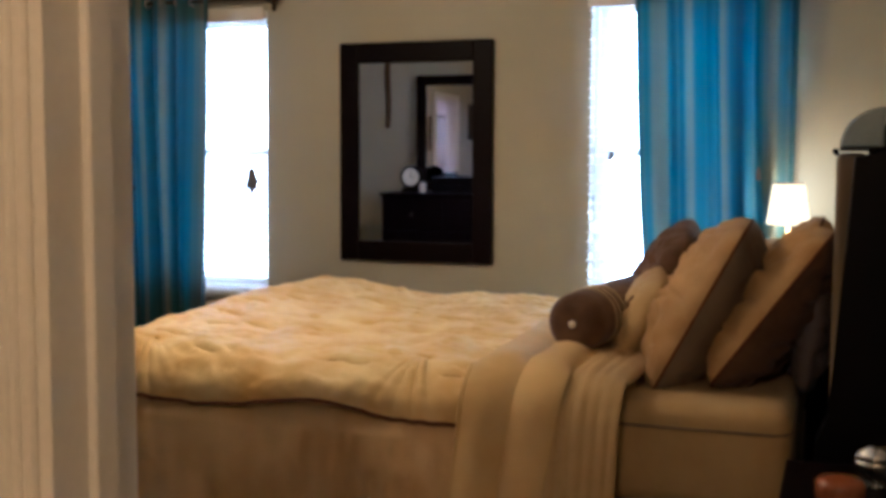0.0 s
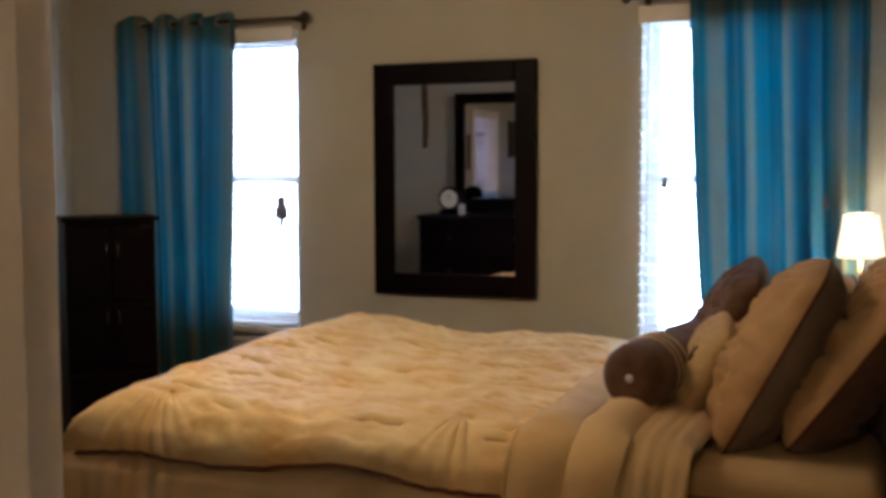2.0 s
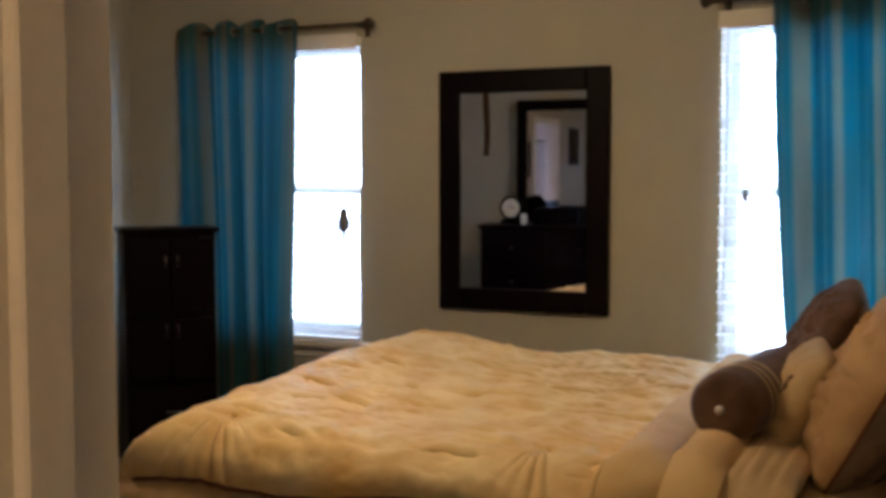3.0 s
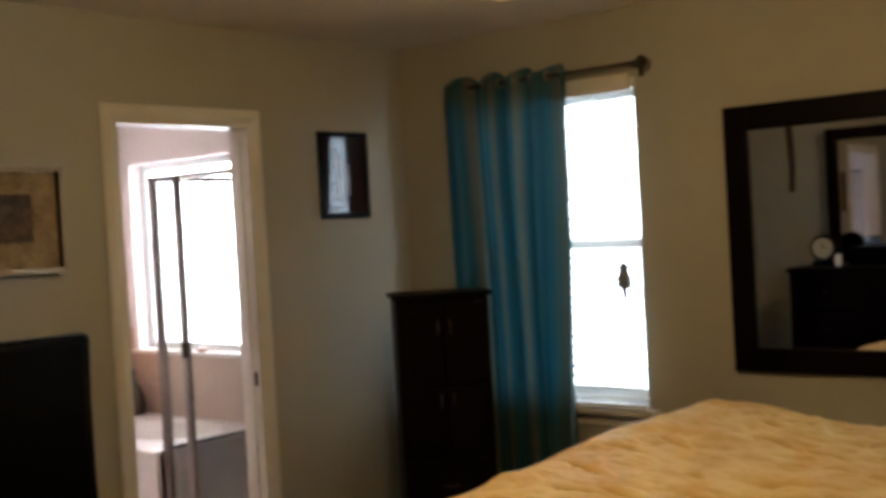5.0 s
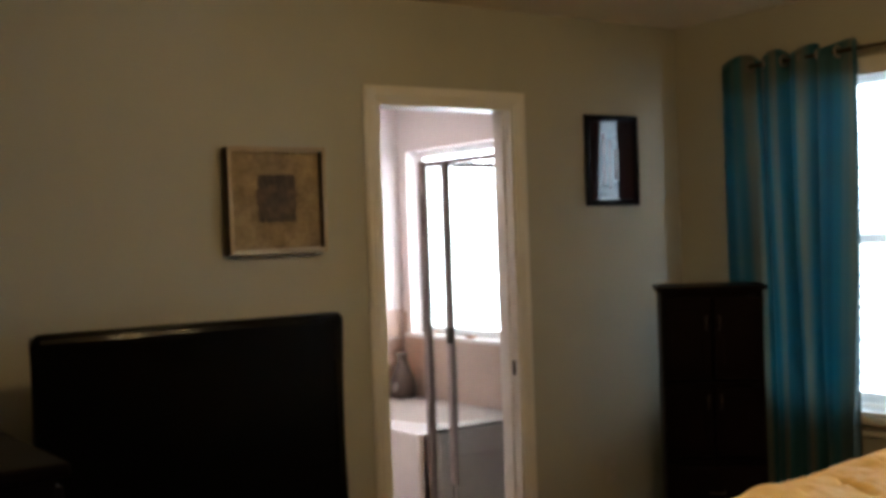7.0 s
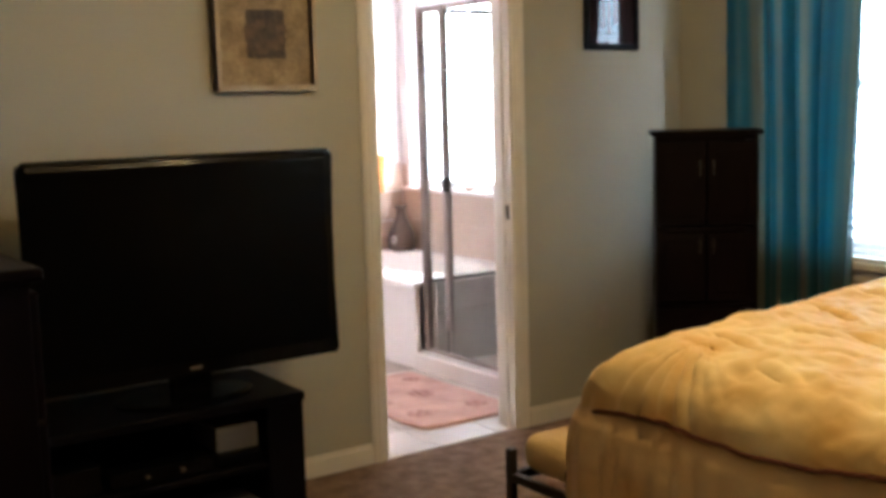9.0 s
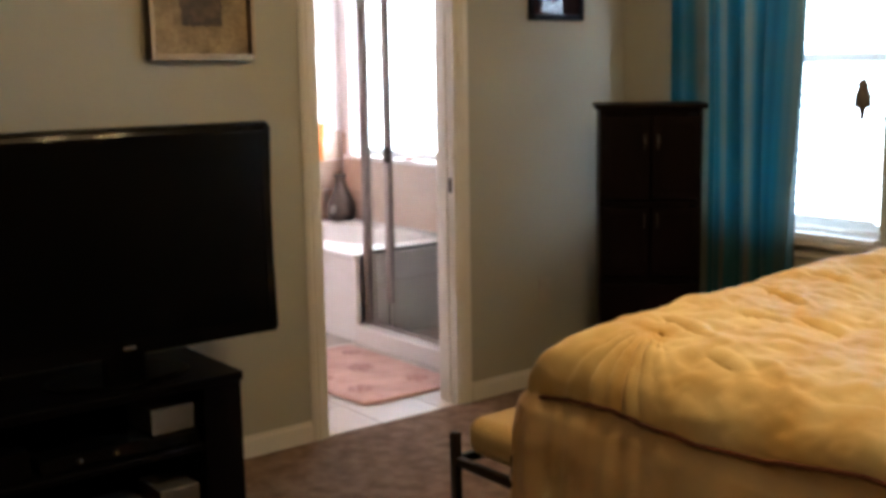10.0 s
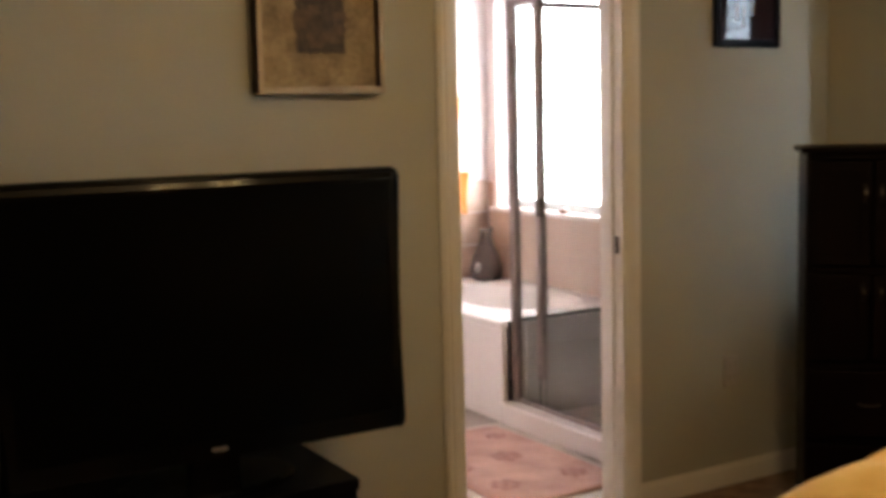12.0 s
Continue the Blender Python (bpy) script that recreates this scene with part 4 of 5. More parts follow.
sk = thing("bed_skirt", "gathered cream bed skirt hanging to the carpet", "bed skirt", ((BX0 + BX1) / 2, (BY0 + BY1) / 2, 0.03))
under = drape(3.46, BX0 + 0.15, 0.80, 0.97, -0.014, 0.125, 0.0, 0.2, 0.0, 0.27)


def skirt_place(u, v):
    p = under(u, v)
    low = max(0.0, min(1.0, (0.70 - p.z) / 0.65))
    side = p.y < BY0 - 0.06 or p.y > BY1 + 0.06
    foot = p.x < BX0 + 0.0
    wide = -0.012 + 0.026 * min(1.0, low * 9) + 0.055 * low
    run = (p.x if side else 0) + (p.y if foot else 0)
    pleat = 0.0030 * low ** 0.4 * (math.sin(run * 96 + 4.0 * math.sin(run * 7) + 2 * p.z) + 0.8 * math.sin(run * 37 + 3 * math.sin(run * 5)))
    pleat += low ** 0.5 * (0.040 * noise.noise((run * 3.3 + 0.8 * p.z, p.z * 2.2, 2.2)) + 0.016 * noise.noise((run * 8 + 3 * p.z, p.z * 5, 4.2)) + 0.006 * noise.noise((run * 19 - 5 * p.z, p.z * 9, 8.2)))
    if low > 0:
        if side:
            p.y += (wide + pleat) * (-1 if p.y < -1 else 1)
        if foot:
            p.x = max(p.x - wide - pleat, 1.628 + 0.3 * pleat)
    p.z = max(p.z, 0.012)
    return p


for nm, v0, v1, nv in (("near_side_panel", 0.0, 0.27, 110), ("platform_and_foot_panel", 0.27, 0.73, 160), ("far_side_panel", 0.73, 1.0, 60)):
    part(nm, sheet(B(), 380, nv, lambda u, v: skirt_place(u, v0 + (v1 - v0) * v)), SKIRT, sk, smooth=True)

bl = thing("folded_blanket", "cream blanket turned down across a bed and hanging over its side", "blanket", (3.3, (BY0 + BY1) / 2, 0.4))
for nm, x1, x0, side, lift, mat, ridge in (("turned_fold", 3.34, 3.06, 0.62, 0.040, FOLDCREAM, 0.017), ("sheet_fold", 3.50, 3.30, 0.62, 0.026, SHEET, 0.0045)):
    base = drape(x1, x0, side, 0.0, lift, 0.125, 0.0, 0.3, 0.0)

    def folded(u, v, base=base, ridge=ridge, x1=x1, x0=x0):
        p = base(u, v)
        rolls = abs(math.sin(u * math.pi * 2 + 0.25 * math.sin(6 * v))) ** 0.7
        g = ridge * (1.5 * rolls if ridge > 0.01 else 1.0 + 0.8 * math.sin(u * 13 + 2.5 * v) + 0.5 * math.sin(u * 37 + 4 * v))
        side = max(0.0, min(1.0, (BY0 + 0.03 - p.y) / 0.08))
        p.z += g * (1 - side) - 0.03 * (abs(2 * u - 1) ** 6) * (1 - side)
        p.y -= (g + 0.012 + 0.11 * max(0.0, 0.72 - p.z)) * side
        p.x += (0.06 + 0.10 * (1 - u)) * (1.0 if ridge > 0.01 else 0.2) * side * (p.z - 0.75)
        return p
    part(nm, sheet(B(), 50, 150, folded), mat, bl, smooth=True, solid=0.012)


def pillow_mesh(w, h, t, seed, sag=0.0, pinch=2.4, n=56):
    """A stuffed cushion standing on its long edge: width along x, height along z, thickness along y."""
    bm = B()
    sides = []
    for s in (-1, 1):
        g = []
        for i in range(n + 1):
            row = []
            for j in range(n + 1):
                u, v = 2 * i / n - 1, 2 * j / n - 1
                body = (max(0, 1 - abs(u) ** pinch) * max(0, 1 - abs(v) ** pinch)) ** 0.55
                x = u * w / 2 * (1 - 0.07 * (1 - abs(u)) * v * v - 0.03 * (v * v) * (1 - u * u) - 0.10 * (u * v) ** 4)
                z = v * h / 2 * (1 - 0.03 * (u * u) * (1 - v * v) - 0.12 * (u * v) ** 4) - sag * (1 - v) * 0.5 * u * u
                wr = 0.030 * noise.noise((u * 2.6 + seed, v * 2.6, s)) + 0.022 * noise.noise((u * 6 + seed, v * 5, s)) + 0.007 * noise.noise((u * 13 + seed, v * 11, s)) + 0.010 * (0.2 - abs(noise.noise((u * 5.5 + seed + v, v * 7 - u, s + 9)))) - 0.026 * max(0.0, 1 - abs(noise.noise((u * 2.2 + 0.6 * v, v * 3.4 + seed, s))) * 9)
                row.append(bm.verts.new((x, s * (t / 2 * body + wr * body * min(1.0, (w / 0.6) ** 2)), z)))
            g.append(row)
        for i in range(n):
            for j in range(n):
                bm.faces.new((g[i][j], g[i + 1][j], g[i + 1][j + 1], g[i][j + 1]))
        sides.append(g)
    bmesh.ops.remove_doubles(bm, verts=bm.verts, dist=0.0005)
    return bm


def pillow(label, w, h, t, m, front, back, seed, edge=None, group="bed pillows", sag=0.0):
    th = thing("pillow", label, "pillow", m, group)
    bm = pillow_mesh(w, h, t, seed, sag)
    ob = part("cushion", bm, front, th, smooth=True, local=True)
    # the half behind the welt gets its own, darker colour
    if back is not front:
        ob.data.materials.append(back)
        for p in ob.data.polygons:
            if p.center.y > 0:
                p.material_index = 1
    if edge:
        pts = []
        k = 40
        for a, b in (((-1, -1), (1, -1)), ((1, -1), (1, 1)), ((1, 1), (-1, 1)), ((-1, 1), (-1, -1))):
            for q in range(k):
                u, v = a[0] + (b[0] - a[0]) * q / k, a[1] + (b[1] - a[1]) * q / k
                x = u * w / 2 * (1 - 0.07 * (1 - abs(u)) * v * v - 0.03 * (v * v) * (1 - u * u) - 0.10 * (u * v) ** 4)
                z = v * h / 2 * (1 - 0.03 * (u * u) * (1 - v * v) - 0.12 * (u * v) ** 4) - sag * (1 - v) * 0.5 * u * u
                pts.append((x, 0, z))
        pts.append(pts[0])
        part("welt", tube(B(), pts, 0.0042, 8), edge, th, smooth=True, local=True)
    return th


def lean(x, y, z, back, turn=0.0, roll=0.0):
    """Pose of a pillow that faces the foot of the bed and leans back by that many degrees."""
    return Matrix.Translation((x, y, z)) @ Matrix.Rotation(radians(-90 + turn), 4, "Z") @ Matrix.Rotation(radians(-back), 4, "X") @ Matrix.Rotation(radians(roll), 4, "Y")


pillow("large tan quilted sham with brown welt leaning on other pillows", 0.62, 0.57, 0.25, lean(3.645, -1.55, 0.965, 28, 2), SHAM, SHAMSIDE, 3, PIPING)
pillow("large cream euro sham slumped against the headboard", 0.64, 0.56, 0.25, lean(3.855, -1.55, 0.965, 36, -3, -3), SHAM, BROWN, 7, PIPING)
pillow("plump grey-lilac sleeping pillow standing against the headboard", 0.62, 0.42, 0.14, lean(3.955, -1.46, 0.93, 6, 2), LILAC, LILAC, 29, None)
pillow("large cream euro sham against the headboard", 0.62, 0.50, 0.20, lean(3.88, -0.88, 0.965, 22, 0), SHAM, SHAM, 11, PIPING)
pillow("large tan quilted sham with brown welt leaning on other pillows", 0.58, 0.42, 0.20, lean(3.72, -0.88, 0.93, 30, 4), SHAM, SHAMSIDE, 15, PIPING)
pillow("small brown suede throw pillow propped upright", 0.42, 0.40, 0.17, lean(3.465, -1.20, 1.01, 30, 10, 8), BROWN, BROWN, 19, None)
small = pillow("small cream throw pillow with a brown knotted tie", 0.34, 0.30, 0.13, lean(3.44, -1.50, 0.915, 26, 12, 6), SHEET, SHEET, 23, None)

knot = lathe(B(), [(0.004, -0.030), (0.010, -0.022), (0.012, 0.0), (0.009, 0.022), (0.003, 0.030)], (0.085, -0.050, 0.03), 14)
part("knotted_tie", knot, BROWN, small, "brown knotted tie", smooth=True, local=True)

bo = thing("bolster", "brown suede bolster pillow with gold cords and a pale button", "bolster pillow", (3.37, -1.40, 0.915))
axis = (Vector((3.40, -1.20, 0.925)) - Vector((3.275, -1.74, 0.905)))
turn = axis.to_track_quat("Z", "Y").to_matrix().to_4x4()
L = axis.length
prof = [(0.012, 0.004), (0.04, 0.0), (0.072, 0.004), (0.088, 0.020), (0.092, 0.05)] + [(0.092 + 0.002 * math.sin(k), 0.05 + (L - 0.1) * k / 10) for k in range(1, 10)] + [(0.092, L - 0.05), (0.088, L - 0.02), (0.06, L), (0.012, L - 0.003)]
part("roll", lathe(B(), prof, (3.275, -1.74, 0.905), 40, turn), BROWN, bo, smooth=True)
part("button", lathe(B(), [(0.011, 0.006), (0.012, -0.002), (0.007, -0.007), (0.002, -0.008)], (3.275, -1.74, 0.905), 16, turn), PAPERWHITE, bo, "pale button", smooth=True)
for q in (0.12, 0.15, 0.19):
    bm = B()
    torus(bm, (0, 0, 0), 0.093, 0.004, "Z", 40, 8)
    bmesh.ops.transform(bm, matrix=Matrix.Translation(Vector((3.275, -1.74, 0.905)) + axis.normalized() * q) @ turn, verts=bm.verts)
    part("cord", bm, GOLDCORD, bo, smooth=True)

# ---- bench at the bed's foot ----
be = thing("bed_bench", "slim dark metal bench with a cream seat cushion", "bench", (1.50, -1.32, 0))
EX0, EX1, EY0, EY1, EZ = 1.34, 1.61, -2.10, -0.60, 0.46
for x in (EX0 + 0.013, EX1 - 0.013):
    for y in (EY0 + 0.013, EY1 - 0.013):
        part("leg", box(B(), x - 0.012, x + 0.012, y - 0.012, y + 0.012, 0, EZ, 0.003, 1), DARKMETAL, be)
bm = B()
for a in ((EX0 + 0.026, EX1 - 0.026, EY0 + 0.002, EY0 + 0.024), (EX0 + 0.026, EX1 - 0.026, EY1 - 0.024, EY1 - 0.002)):
    box(bm, a[0], a[1], a[2], a[3], EZ - 0.09, EZ - 0.065, 0.003, 1)
for x in (EX0 + 0.002, EX1 - 0.024):
    box(bm, x, x + 0.022, EY0 + 0.026, EY1 - 0.026, EZ - 0.09, EZ - 0.065, 0.003, 1)
part("seat_frame", bm, DARKMETAL, be)
part("seat_cushion", box(B(), EX0 + 0.028, EX1 - 0.03, EY0 + 0.03, EY1 - 0.03, EZ - 0.062, EZ + 0.045, 0.04, 4), FOLDCREAM, be, "cream cushion", smooth=True)


# ---- night stands ----
def night_stand(x0, x1, y0, y1, top):
    th = thing("night_stand", "dark espresso night stand beside a bed", "night stand", ((x0 + x1) / 2, (y0 + y1) / 2, 0), "night stands")
    part("body", box(B(), x0 + 0.01, x1, y0 + 0.01, y1 - 0.01, 0.08, top - 0.02, 0.003, 1), ESPRESSO, th)
    part("top", box(B(), x0 - 0.008, x1, y0, y1, top - 0.02, top, 0.005, 2), ESPRESSO, th)
    for z in (0.10, 0.38):
        dw = part("drawer", box(B(), x0 - 0.004, x0 + 0.0095, y0 + 0.02, y1 - 0.02, z, z + 0.25, 0.003, 1), ESPRESSO, th)
        part("knob", lathe(B(), [(0.006, 0), (0.006, 0.012), (0.013, 0.018), (0.008, 0.026)], (x0 - 0.004, (y0 + y1) / 2, z + 0.13), 14, Matrix.Rotation(radians(-90), 4, "Y")), PEWTER, dw, smooth=True)
    for x in (x0 + 0.035, x1 - 0.025):
        for y in (y0 + 0.035, y1 - 0.035):
            part("leg", box(B(), x - 0.02, x + 0.02, y - 0.02, y + 0.02, 0, 0.079, 0.003, 1), ESPRESSO, th)
    return th


night_stand(3.68, 4.20, -0.455, -0.13, 0.70)
night_stand(3.93, 4.30, -2.72, -2.24, 0.68)
la = thing("table_lamp", "small lit table lamp with a cream drum shade", "lamp", (3.828, -0.25, 0.70))
part("shade", lathe(B(), [(0.086, 1.140), (0.062, 1.302)], (3.828, -0.25, 0), 36), SHADE, la, "glowing cream shade", smooth=True)
shade = [o for o in la.children if o.name.startswith("shade")][0]
bmx = B()
bmx.from_mesh(shade.data)
bmesh.ops.delete(bmx, geom=[f for f in bmx.faces if len(f.verts) > 4], context="FACES_ONLY")
bmx.to_mesh(shade.data)
bmx.free()
shade.visible_shadow = False
part("rim", torus(B(), (3.828, -0.25, 1.303), 0.062, 0.0025, "Z", 36, 6), PEWTER, la, smooth=True)
part("stem", lathe(B(), [(0.065, 0.70), (0.068, 0.71), (0.03, 0.725), (0.014, 0.76), (0.022, 0.86), (0.030, 0.93), (0.014, 1.02), (0.008, 1.05), (0.008, 1.16)], (3.828, -0.25, 0), 24), PEWTER, la, "turned pewter stem", smooth=True)
th = thing("amber_jar", "low amber-brown jar on a night stand", "jar", (4.045, -2.56, 0.68))
part("jar", lathe(B(), [(0.045, 0), (0.052, 0.008), (0.052, 0.04), (0.046, 0.05), (0.03, 0.05)], (4.045, -2.56, 0.68), 28), AMBER, th, smooth=True)
th = thing("silver_bowl", "small polished silver covered bowl on a night stand", "bowl", (4.12, -2.42, 0.68))
part("bowl", lathe(B(), [(0.02, 0), (0.024, 0.006), (0.012, 0.014), (0.038, 0.034), (0.046, 0.055), (0.044, 0.064)], (4.12, -2.42, 0.68), 28), CHROME, th, smooth=True)
part("lid", lathe(B(), [(0.046, 0.0645), (0.040, 0.080), (0.020, 0.092), (0.006, 0.096)], (4.12, -2.42, 0.68), 28), CHROME, th, smooth=True)

# ---- ceiling light ----
LZ = 2.155
SHADES = ((2.030, -1.865, 0), (2.150, -2.100, 0))
C = (2.090, -1.9825, 0)
fa = thing("ceiling_light", "small two-arm ceiling light with lit amber glass shades", "ceiling light", (C[0], C[1], LZ - 0.036))
part("canopy", lathe(B(), [(0.055, H - 0.002), (0.055, H - 0.012), (0.03, H - 0.028), (0.010, H - 0.034)], C, 28), DARKMETAL, fa, smooth=True)
part("stem", rod(B(), (C[0], C[1], LZ + 0.13), (C[0], C[1], H - 0.03), 0.008), DARKMETAL, fa, smooth=True)
part("hub", lathe(B(), [(0.006, LZ + 0.105), (0.022, LZ + 0.115), (0.026, LZ + 0.13), (0.010, LZ + 0.15)], C, 24), DARKMETAL, fa, smooth=True)
for P in SHADES:
    mid = ((P[0] * 2 + C[0]) / 3, (P[1] * 2 + C[1]) / 3)
    part("arm", tube(B(), [(C[0], C[1], LZ + 0.128), (mid[0], mid[1], LZ + 0.118), (P[0], P[1], LZ + 0.09), (P[0], P[1], LZ + 0.05)], 0.006, 10), DARKMETAL, fa, smooth=True)
    part("socket", lathe(B(), [(0.009, LZ + 0.056), (0.016, LZ + 0.052), (0.018, LZ + 0.036), (0.015, LZ + 0.03)], P, 24), DARKMETAL, fa, smooth=True)
    bell = part("light_shade", lathe(B(), [(0.019, LZ + 0.042), (0.027, LZ + 0.030), (0.035, LZ + 0.009), (0.042, LZ - 0.016), (0.046, LZ - 0.032), (0.030, LZ - 0.038)], P, 28), LIGHTGLASS, fa, "lit amber glass shade", smooth=True)
    bell.visible_shadow = False

# ---- bathroom ----
XW, YN = -2.50, 0.06          # bathroom side wall and window wall
structure("wall_bath_west", box(B(), XW - 0.12, XW, -2.6, YN + 0.14, 0, H), BATHWALL, "pale painted bathroom wall beside the tub", "wall")
structure("wall_bath_south", box(B(), XW, -0.12, -2.6, -2.48, 0, H), BATHWALL, "pale painted bathroom wall", "wall")
BW_X, BW_Z = (-2.40, -1.26), (0.872, 2.045)
bm = B()
box(bm, XW, BW_X[0], YN, YN + 0.14, 0, H)
box(bm, BW_X[1], -0.12, YN, YN + 0.14, 0, H)
box(bm, BW_X[0], BW_X[1], YN, YN + 0.14, 0, BW_Z[0])
box(bm, BW_X[0], BW_X[1], YN, YN + 0.14, BW_Z[1], H)
structure("wall_bath_north", bm, BATHWALL, "pale painted bathroom wall with a window over the tub", "wall")
structure("wall_bath_lining", box(B(), -0.126, -0.1205, -2.48, DOOR_Y[0] - 0.002, 0, H), BATHWALL, "pale painted bathroom wall beside the doorway", "wall")
structure("ceiling_bath", box(B(), XW - 0.12, -0.12, -2.6, YN + 0.14, H, H + 0.1), BATHWALL, "pale painted bathroom ceiling", "ceiling")
x0, x1 = BW_X
z0, z1 = BW_Z
bm = B()
for a in ((x0, x0 + 0.045, z0, z1), (x1 - 0.045, x1, z0, z1), (x0 + 0.045, x1 - 0.045, z0, z0 + 0.045), (x0 + 0.045, x1 - 0.045, z1 - 0.045, z1)):
    box(bm, a[0], a[1], YN + 0.09, YN + 0.135, a[2], a[3], 0.003, 1)
wb = structure("window_3", bm, VINYL, "white bathroom window over the tub, glaring with daylight", "window")
pane = part("pane", box(B(), x0 + 0.044, x1 - 0.044, YN + 0.110, YN + 0.115, z0 + 0.044, z1 - 0.044), PANE, wb)
pane.visible_shadow = False
part("window_sill", box(B(), x0 - 0.05, x1 + 0.05, YN - 0.035, YN + 0.089, z0 - 0.024, z0 + 0.002, 0.005, 2), TUBWHITE, wb, "white stone sill")
structure("backdrop", box(B(), -3.3, -0.6, YN + 0.62, YN + 0.63, 0.3, 2.9), OUTSIDE_BATH, "overexposed bright daylight outside the bathroom window", "daylight")

floor_bath = structure("floor_bath", box(B(), XW, -0.002, -2.48, YN, -0.06, -0.008), GROUT, "tiled bathroom floor", "floor")
TXF, TDZ, SYF = -1.19, 0.465, -0.665     # tub's end, its deck, the shower's glass line
tb = thing("bathtub", "white built-in bathtub with a wide deck in a corner", "bathtub", ((XW + TXF) / 2, -0.3, 0))
part("apron", box(B(), XW + 0.003, TXF, SYF - 0.06, SYF - 0.03, 0, TDZ - 0.032, 0.004, 1), TUBWHITE, tb, "plain pinkish-white apron")
bm = B()
ring = 48
outer, rim, lip, low = [], [], [], []
cxy = ((XW + TXF) / 2, (SYF - 0.03 + YN) / 2)
hx, hy = (TXF - XW) / 2 - 0.006, (YN - SYF + 0.03) / 2 - 0.006
for k in range(ring):
    a = 2 * math.pi * k / ring
    c, s = math.cos(a), math.sin(a)
    sq = 1 / max(abs(c), abs(s))
    ec, es = math.copysign(abs(c) ** 0.75, c), math.copysign(abs(s) ** 0.75, s)
    outer.append(bm.verts.new((cxy[0] + hx * c * sq, cxy[1] + hy * s * sq, TDZ)))
    rim.append(bm.verts.new((cxy[0] + (hx - 0.10) * ec, cxy[1] + (hy - 0.08) * es, TDZ + 0.012)))
    lip.append(bm.verts.new((cxy[0] + (hx - 0.13) * ec, cxy[1] + (hy - 0.11) * es, TDZ - 0.01)))
    low.append(bm.verts.new((cxy[0] + (hx - 0.24) * ec, cxy[1] + (hy - 0.17) * es, TDZ - 0.36)))
for k in range(ring):
    j = (k + 1) % ring
    for p, q in ((outer, rim), (rim, lip), (lip, low)):
        bm.faces.new((p[k], p[j], q[j], q[k]))
bm.faces.new(low)
part("deck_and_basin", bm, TUBWHITE, tb, smooth=False)
part("deck_edge", box(B(), XW + 0.003, TXF + 0.004, SYF - 0.068, SYF - 0.022, TDZ - 0.032, TDZ + 0.002, 0.008, 2), TUBWHITE, tb)

# shower beside the tub: curb, knee wall, framed glass
structure("wall_shower_knee", box(B(), TXF + 0.006, TXF + 0.07, SYF + 0.03, YN, 0.0, TDZ), GREYWALL, "low grey marble knee wall between shower and tub", "wall")
sh = thing("shower_enclosure", "framed glass shower enclosure with brushed metal posts", "shower", (-0.65, SYF, 0))
part("curb", box(B(), TXF + 0.002, -0.128, SYF - 0.075, SYF + 0.028, 0.0, 0.10, 0.010, 2), TUBWHITE, sh, "white curb")
part("pan", box(B(), TXF + 0.072, -0.128, SYF + 0.030, YN - 0.002, 0.0, 0.03), GREYWALL, sh)
STOP = 1.885
PX, DX = TXF + 0.035, TXF + 0.235
for nm, x, w, low_end in (("corner_post", PX, 0.020, 0.101), ("door_stile", DX, 0.020, 0.24), ("wall_post", -0.145, 0.014, 0.101)):
    bm = box(B(), x - w, x + w, SYF - 0.018, SYF + 0.018, low_end, STOP, 0.004, 2)
    box(bm, x - w * 0.35, x + w * 0.35, SYF - 0.022, SYF - 0.0175, low_end + 0.01, STOP - 0.04, 0.001, 1)
    part(nm, bm, POSTMETAL, sh)
part("header_rail", box(B(), PX + 0.021, -0.16, SYF - 0.014, SYF + 0.014, STOP - 0.030, STOP - 0.001, 0.003, 1), POSTMETAL, sh)
part("side_header", box(B(), PX - 0.014, PX + 0.014, SYF + 0.019, YN - 0.004, STOP - 0.030, STOP - 0.001, 0.003, 1), POSTMETAL, sh)
part("curb_rail", box(B(), PX + 0.021, -0.16, SYF - 0.012, SYF + 0.012, 0.101, 0.122, 0.003, 1), POSTMETAL, sh)
part("knee_rail", box(B(), PX - 0.014, PX + 0.014, SYF + 0.034, YN - 0.004, TDZ + 0.001, TDZ + 0.018, 0.003, 1), DARKMETAL, sh)
g1 = part("front_glass", box(B(), PX + 0.022, DX - 0.021, SYF - 0.003, SYF + 0.003, 0.124, STOP - 0.033), SHOWERGLASS, sh)
g2 = part("door_glass", box(B(), DX + 0.021, -0.16, SYF - 0.003, SYF + 0.003, 0.124, STOP - 0.033), SHOWERGLASS, sh)
g3 = part("side_glass", box(B(), PX - 0.003, PX + 0.003, SYF + 0.035, YN - 0.005, TDZ + 0.019, STOP - 0.032), SHOWERGLASS, sh)
for g in (g1, g2, g3):
    g.visible_shadow = False
part("latch", box(B(), DX + 0.010, DX + 0.052, SYF - 0.040, SYF - 0.0225, 0.955, 1.035, 0.005, 2), DARKMETAL, sh, "dark metal door latch")

va = thing("vase", "tall dark bronze vase standing on the tub deck", "vase", (-2.33, -0.07, TDZ))
part("vase_body", lathe(B(), [(0.055, 0.003), (0.082, 0.02), (0.092, 0.07), (0.080, 0.13), (0.052, 0.19), (0.034, 0.24), (0.030, 0.27), (0.042, 0.295), (0.032, 0.295)], (-2.33, -0.07, TDZ), 32), VASEDARK, va, smooth=True)
part("vase_medallion", lathe(B(), [(0.030, 0.0), (0.030, 0.006), (0.018, 0.012), (0.004, 0.013)], (-2.29, -0.152, TDZ + 0.085), 18, Matrix.Rotation(radians(75), 4, "X")), PEWTER, va, "pale metal medallion", smooth=True)
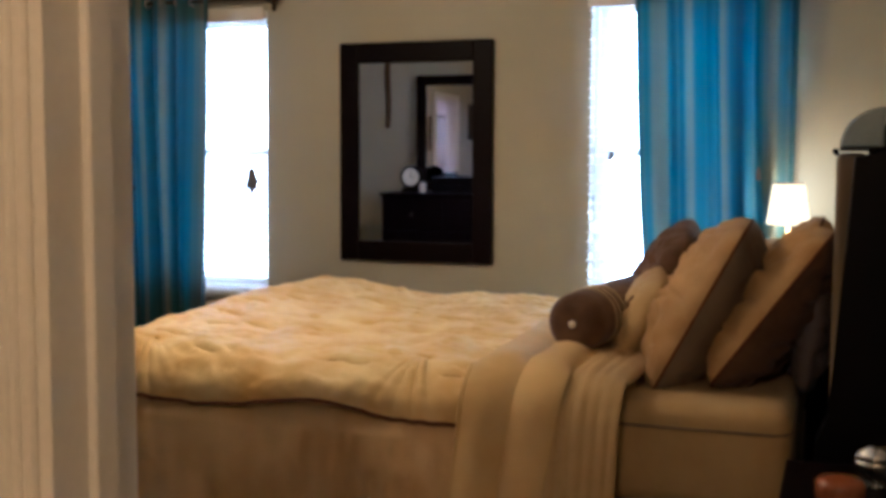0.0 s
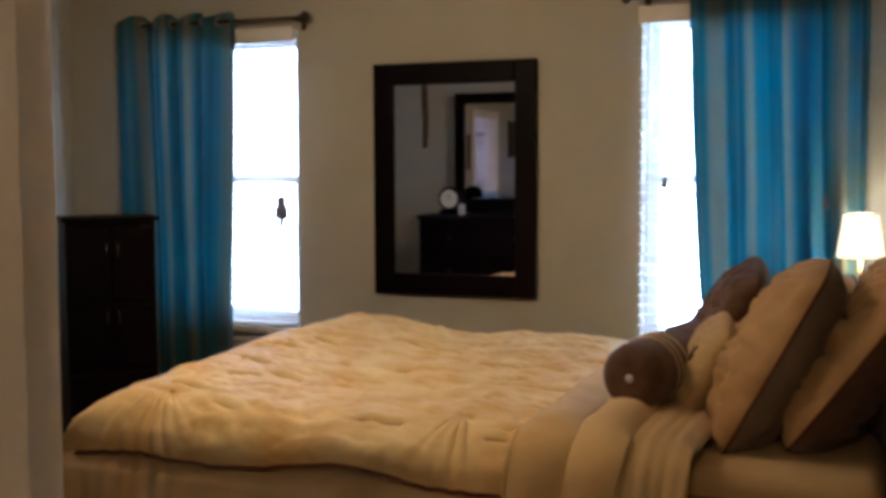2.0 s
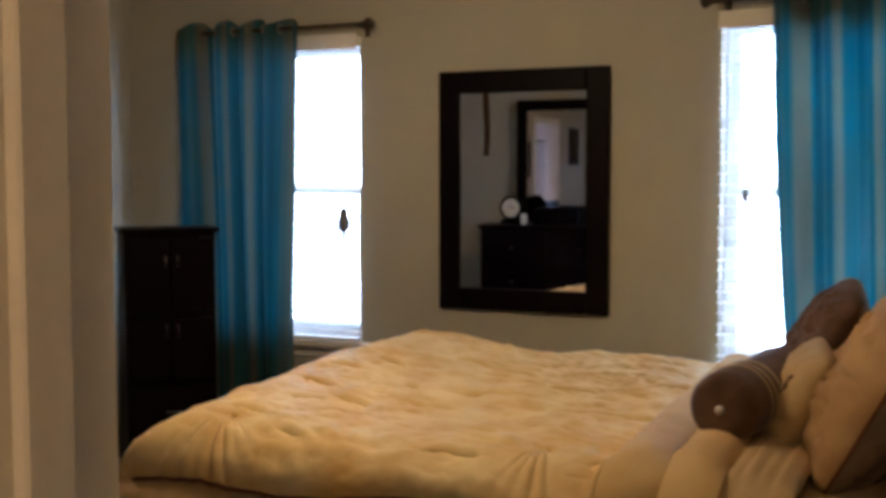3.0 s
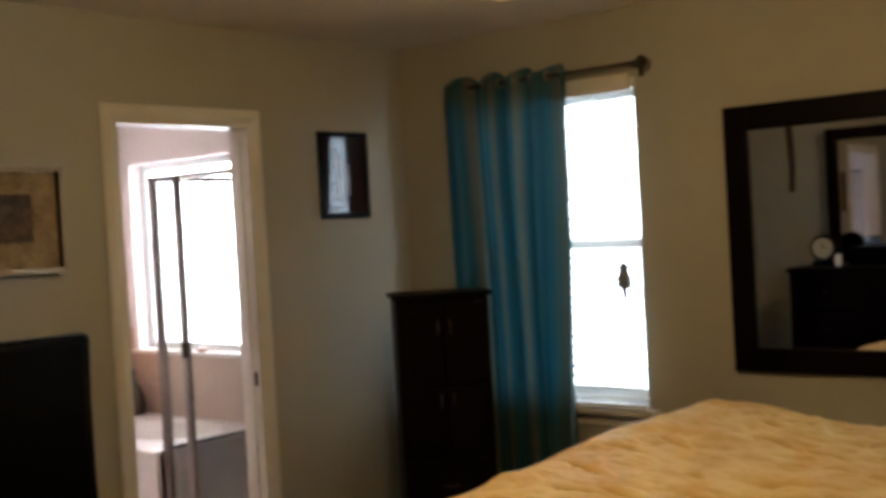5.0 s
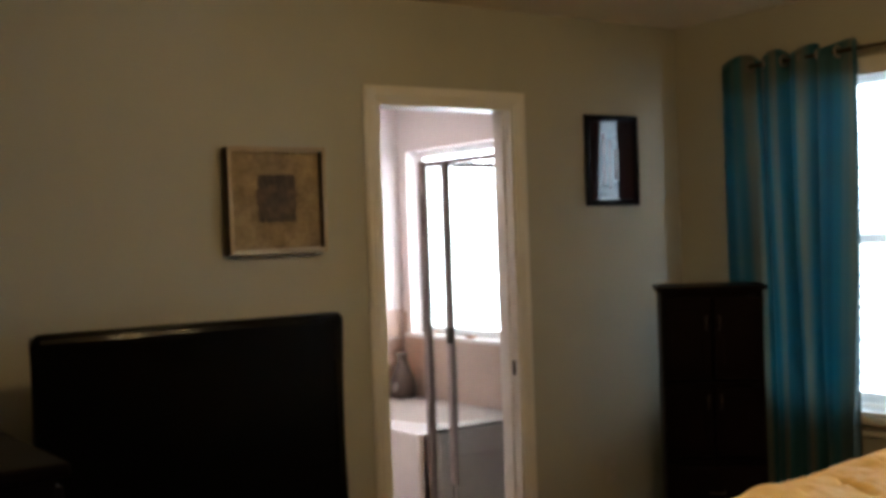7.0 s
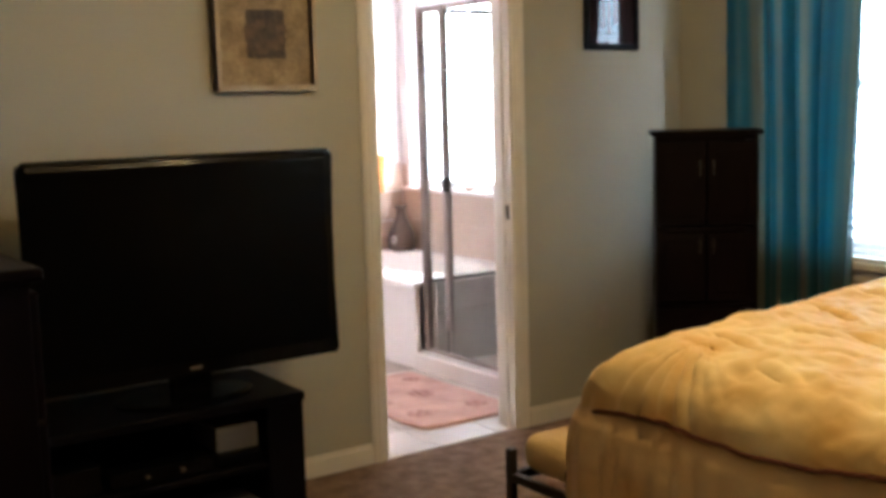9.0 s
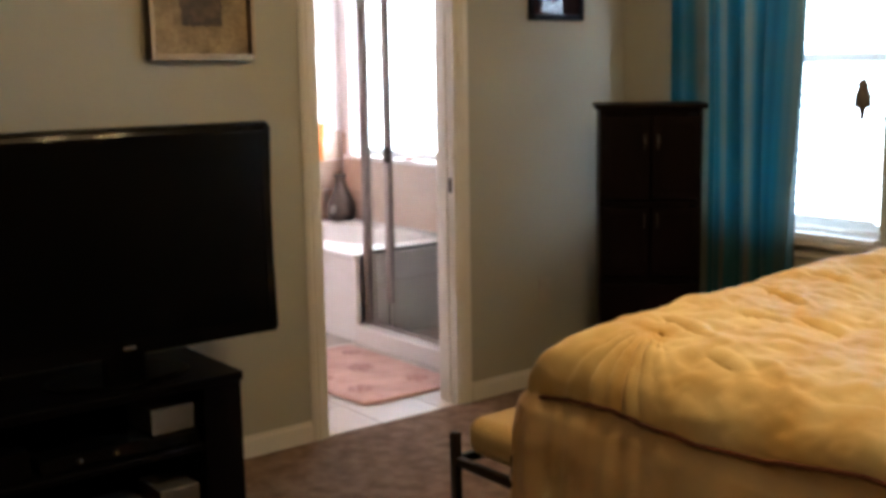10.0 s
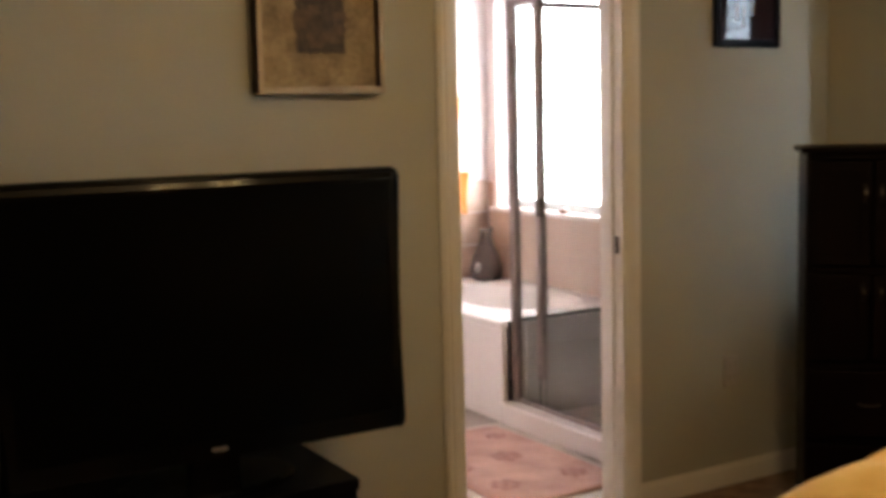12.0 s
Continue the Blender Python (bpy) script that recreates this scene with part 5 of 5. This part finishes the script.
so = thing("soap_dish", "small pale soap dish on a window sill", "soap dish", (-1.75, YN - 0.01, z0))
part("dish", lathe(B(), [(0.020, 0.0025), (0.034, 0.012), (0.038, 0.022), (0.034, 0.022), (0.026, 0.012)], (-1.75, YN - 0.01, z0), 20), AMBER, so, smooth=True)
part("soap", lathe(B(), [(0.012, 0.016), (0.024, 0.020), (0.024, 0.030), (0.012, 0.034)], (-1.75, YN - 0.01, z0), 16), TUBWHITE, so, smooth=True)
tw = thing("hand_towel", "orange towel with a white band hanging on the bathroom wall", "towel", (XW + 0.03, -0.14, 0.9))
for nm, ya, yb, za, zb, mat, out in (("towel_cloth", -0.40, -0.155, 1.16, 1.50, ORANGE, 0.036), ("white_band", -0.40, -0.145, 1.08, 1.158, WHITEBLIND, 0.036), ("towel_end", -0.40, -0.105, 0.84, 1.078, ORANGE, 0.036)):
    bm = B()
    sheet(bm, 24, 24, lambda u, v: Vector((XW + out + 0.010 * math.sin(u * 19 + 2 * v), ya + (yb - ya) * u + 0.008 * math.sin(5 * v + 3 * u), za + (zb - za) * v)))
    part(nm, bm, mat, tw, smooth=True, solid=0.010)
part("towel_hook", rod(B(), (XW, -0.28, 1.505), (XW + 0.06, -0.28, 1.51), 0.008, 10), CHROME, tw)

ru = thing("bath_rug", "pink floral bath rug on the bathroom floor", "rug", (-0.70, -1.06, 0))
RX0, RX1, RY0, RY1 = -1.16, -0.22, -1.34, -0.79
bm = B()


def rug_place(u, v):
    a, b = 2 * u - 1, 2 * v - 1
    k = 1 - 0.06 * (a * b) ** 6
    z = 0.016 + 0.003 * noise.noise((u * 60, v * 40, 0)) - 0.010 * max(abs(a), abs(b)) ** 24
    return Vector(((RX0 + RX1) / 2 + (RX1 - RX0) / 2 * a * k, (RY0 + RY1) / 2 + (RY1 - RY0) / 2 * b * k, z))


part("mat", sheet(bm, 70, 50, rug_place), RUG, ru, smooth=True, solid=0.008)
for fx, fy, r in ((-0.95, -1.18, 0.075), (-0.72, -1.02, 0.085), (-0.42, -1.22, 0.08), (-0.40, -0.92, 0.07), (-0.98, -0.90, 0.065), (-0.68, -1.25, 0.06)):
    bm = B()
    for k in range(6):
        a = k * math.pi / 3 + fx * 9
        lathe(bm, [(0.001, 0.0045), (r * 0.26, 0.003), (r * 0.30, 0.0)], (fx + 0.55 * r * math.cos(a), fy + 0.55 * r * math.sin(a), 0.0175), 12)
    lathe(bm, [(0.001, 0.0055), (r * 0.22, 0.004), (r * 0.26, 0.0)], (fx, fy, 0.0175), 12)
    part("flower", bm, RUGFLOWER, ru, "raised rose-brown flower", smooth=True)

# ---- tiles, last ----
size, gap = 0.305, 0.006
tile_mesh = mesh_object("tile", box(B(), 0, size - gap, 0, size - gap, -0.008, 0.0, 0.0015, 1), FLOORTILE)
first = True
x = -0.004 - size
while x > TXF - size:
    y = -2.3
    while y < SYF - 0.06:
        t = tile_mesh if first else new("tile", tile_mesh.data)
        first = False
        t.parent = floor_bath
        t.location = (x, y, 0.0005 * random.random())
        y += size
    x -= size
s2, sh2, first = 0.1992, 0.187, None
tile_wall = bpy.data.objects["wall_bath_north"]
for r in range(2):
    for c in range(7):
        x, z = XW + 0.012 + c * 0.2, TDZ + 0.006 + r * (sh2 + 0.001)
        if x + s2 > TXF + 0.12:
            continue
        if first is None:
            first = mesh_object("tile", box(B(), 0, s2, -0.009, -0.0005, 0, sh2, 0.001, 1), TILE)
            t = first
        else:
            t = new("tile", first.data)
        t.parent = tile_wall
        t.location = (x, YN, z)
corner = mesh_object("tile", box(B(), 0, 0.04, -0.009, -0.0005, 0, 0.165, 0.001, 1), TILE)
corner.parent = tile_wall
corner.location = (XW + 0.012, YN, TDZ + 0.006 + 2 * (sh2 + 0.001))
tile_wall = bpy.data.objects["wall_bath_west"]
first = None
for r in range(3):
    z = TDZ + 0.006 + r * (sh2 + 0.001)
    for c in range(1 if r == 2 else 2):
        if first is None:
            first = mesh_object("tile", box(B(), 0.0005, 0.010, -s2, 0, 0, sh2 - 0.008, 0.001, 1), TILE)
            t = first
        else:
            t = new("tile", first.data)
        t.parent = tile_wall
        t.location = (XW, YN - 0.012 - c * 0.2, z)
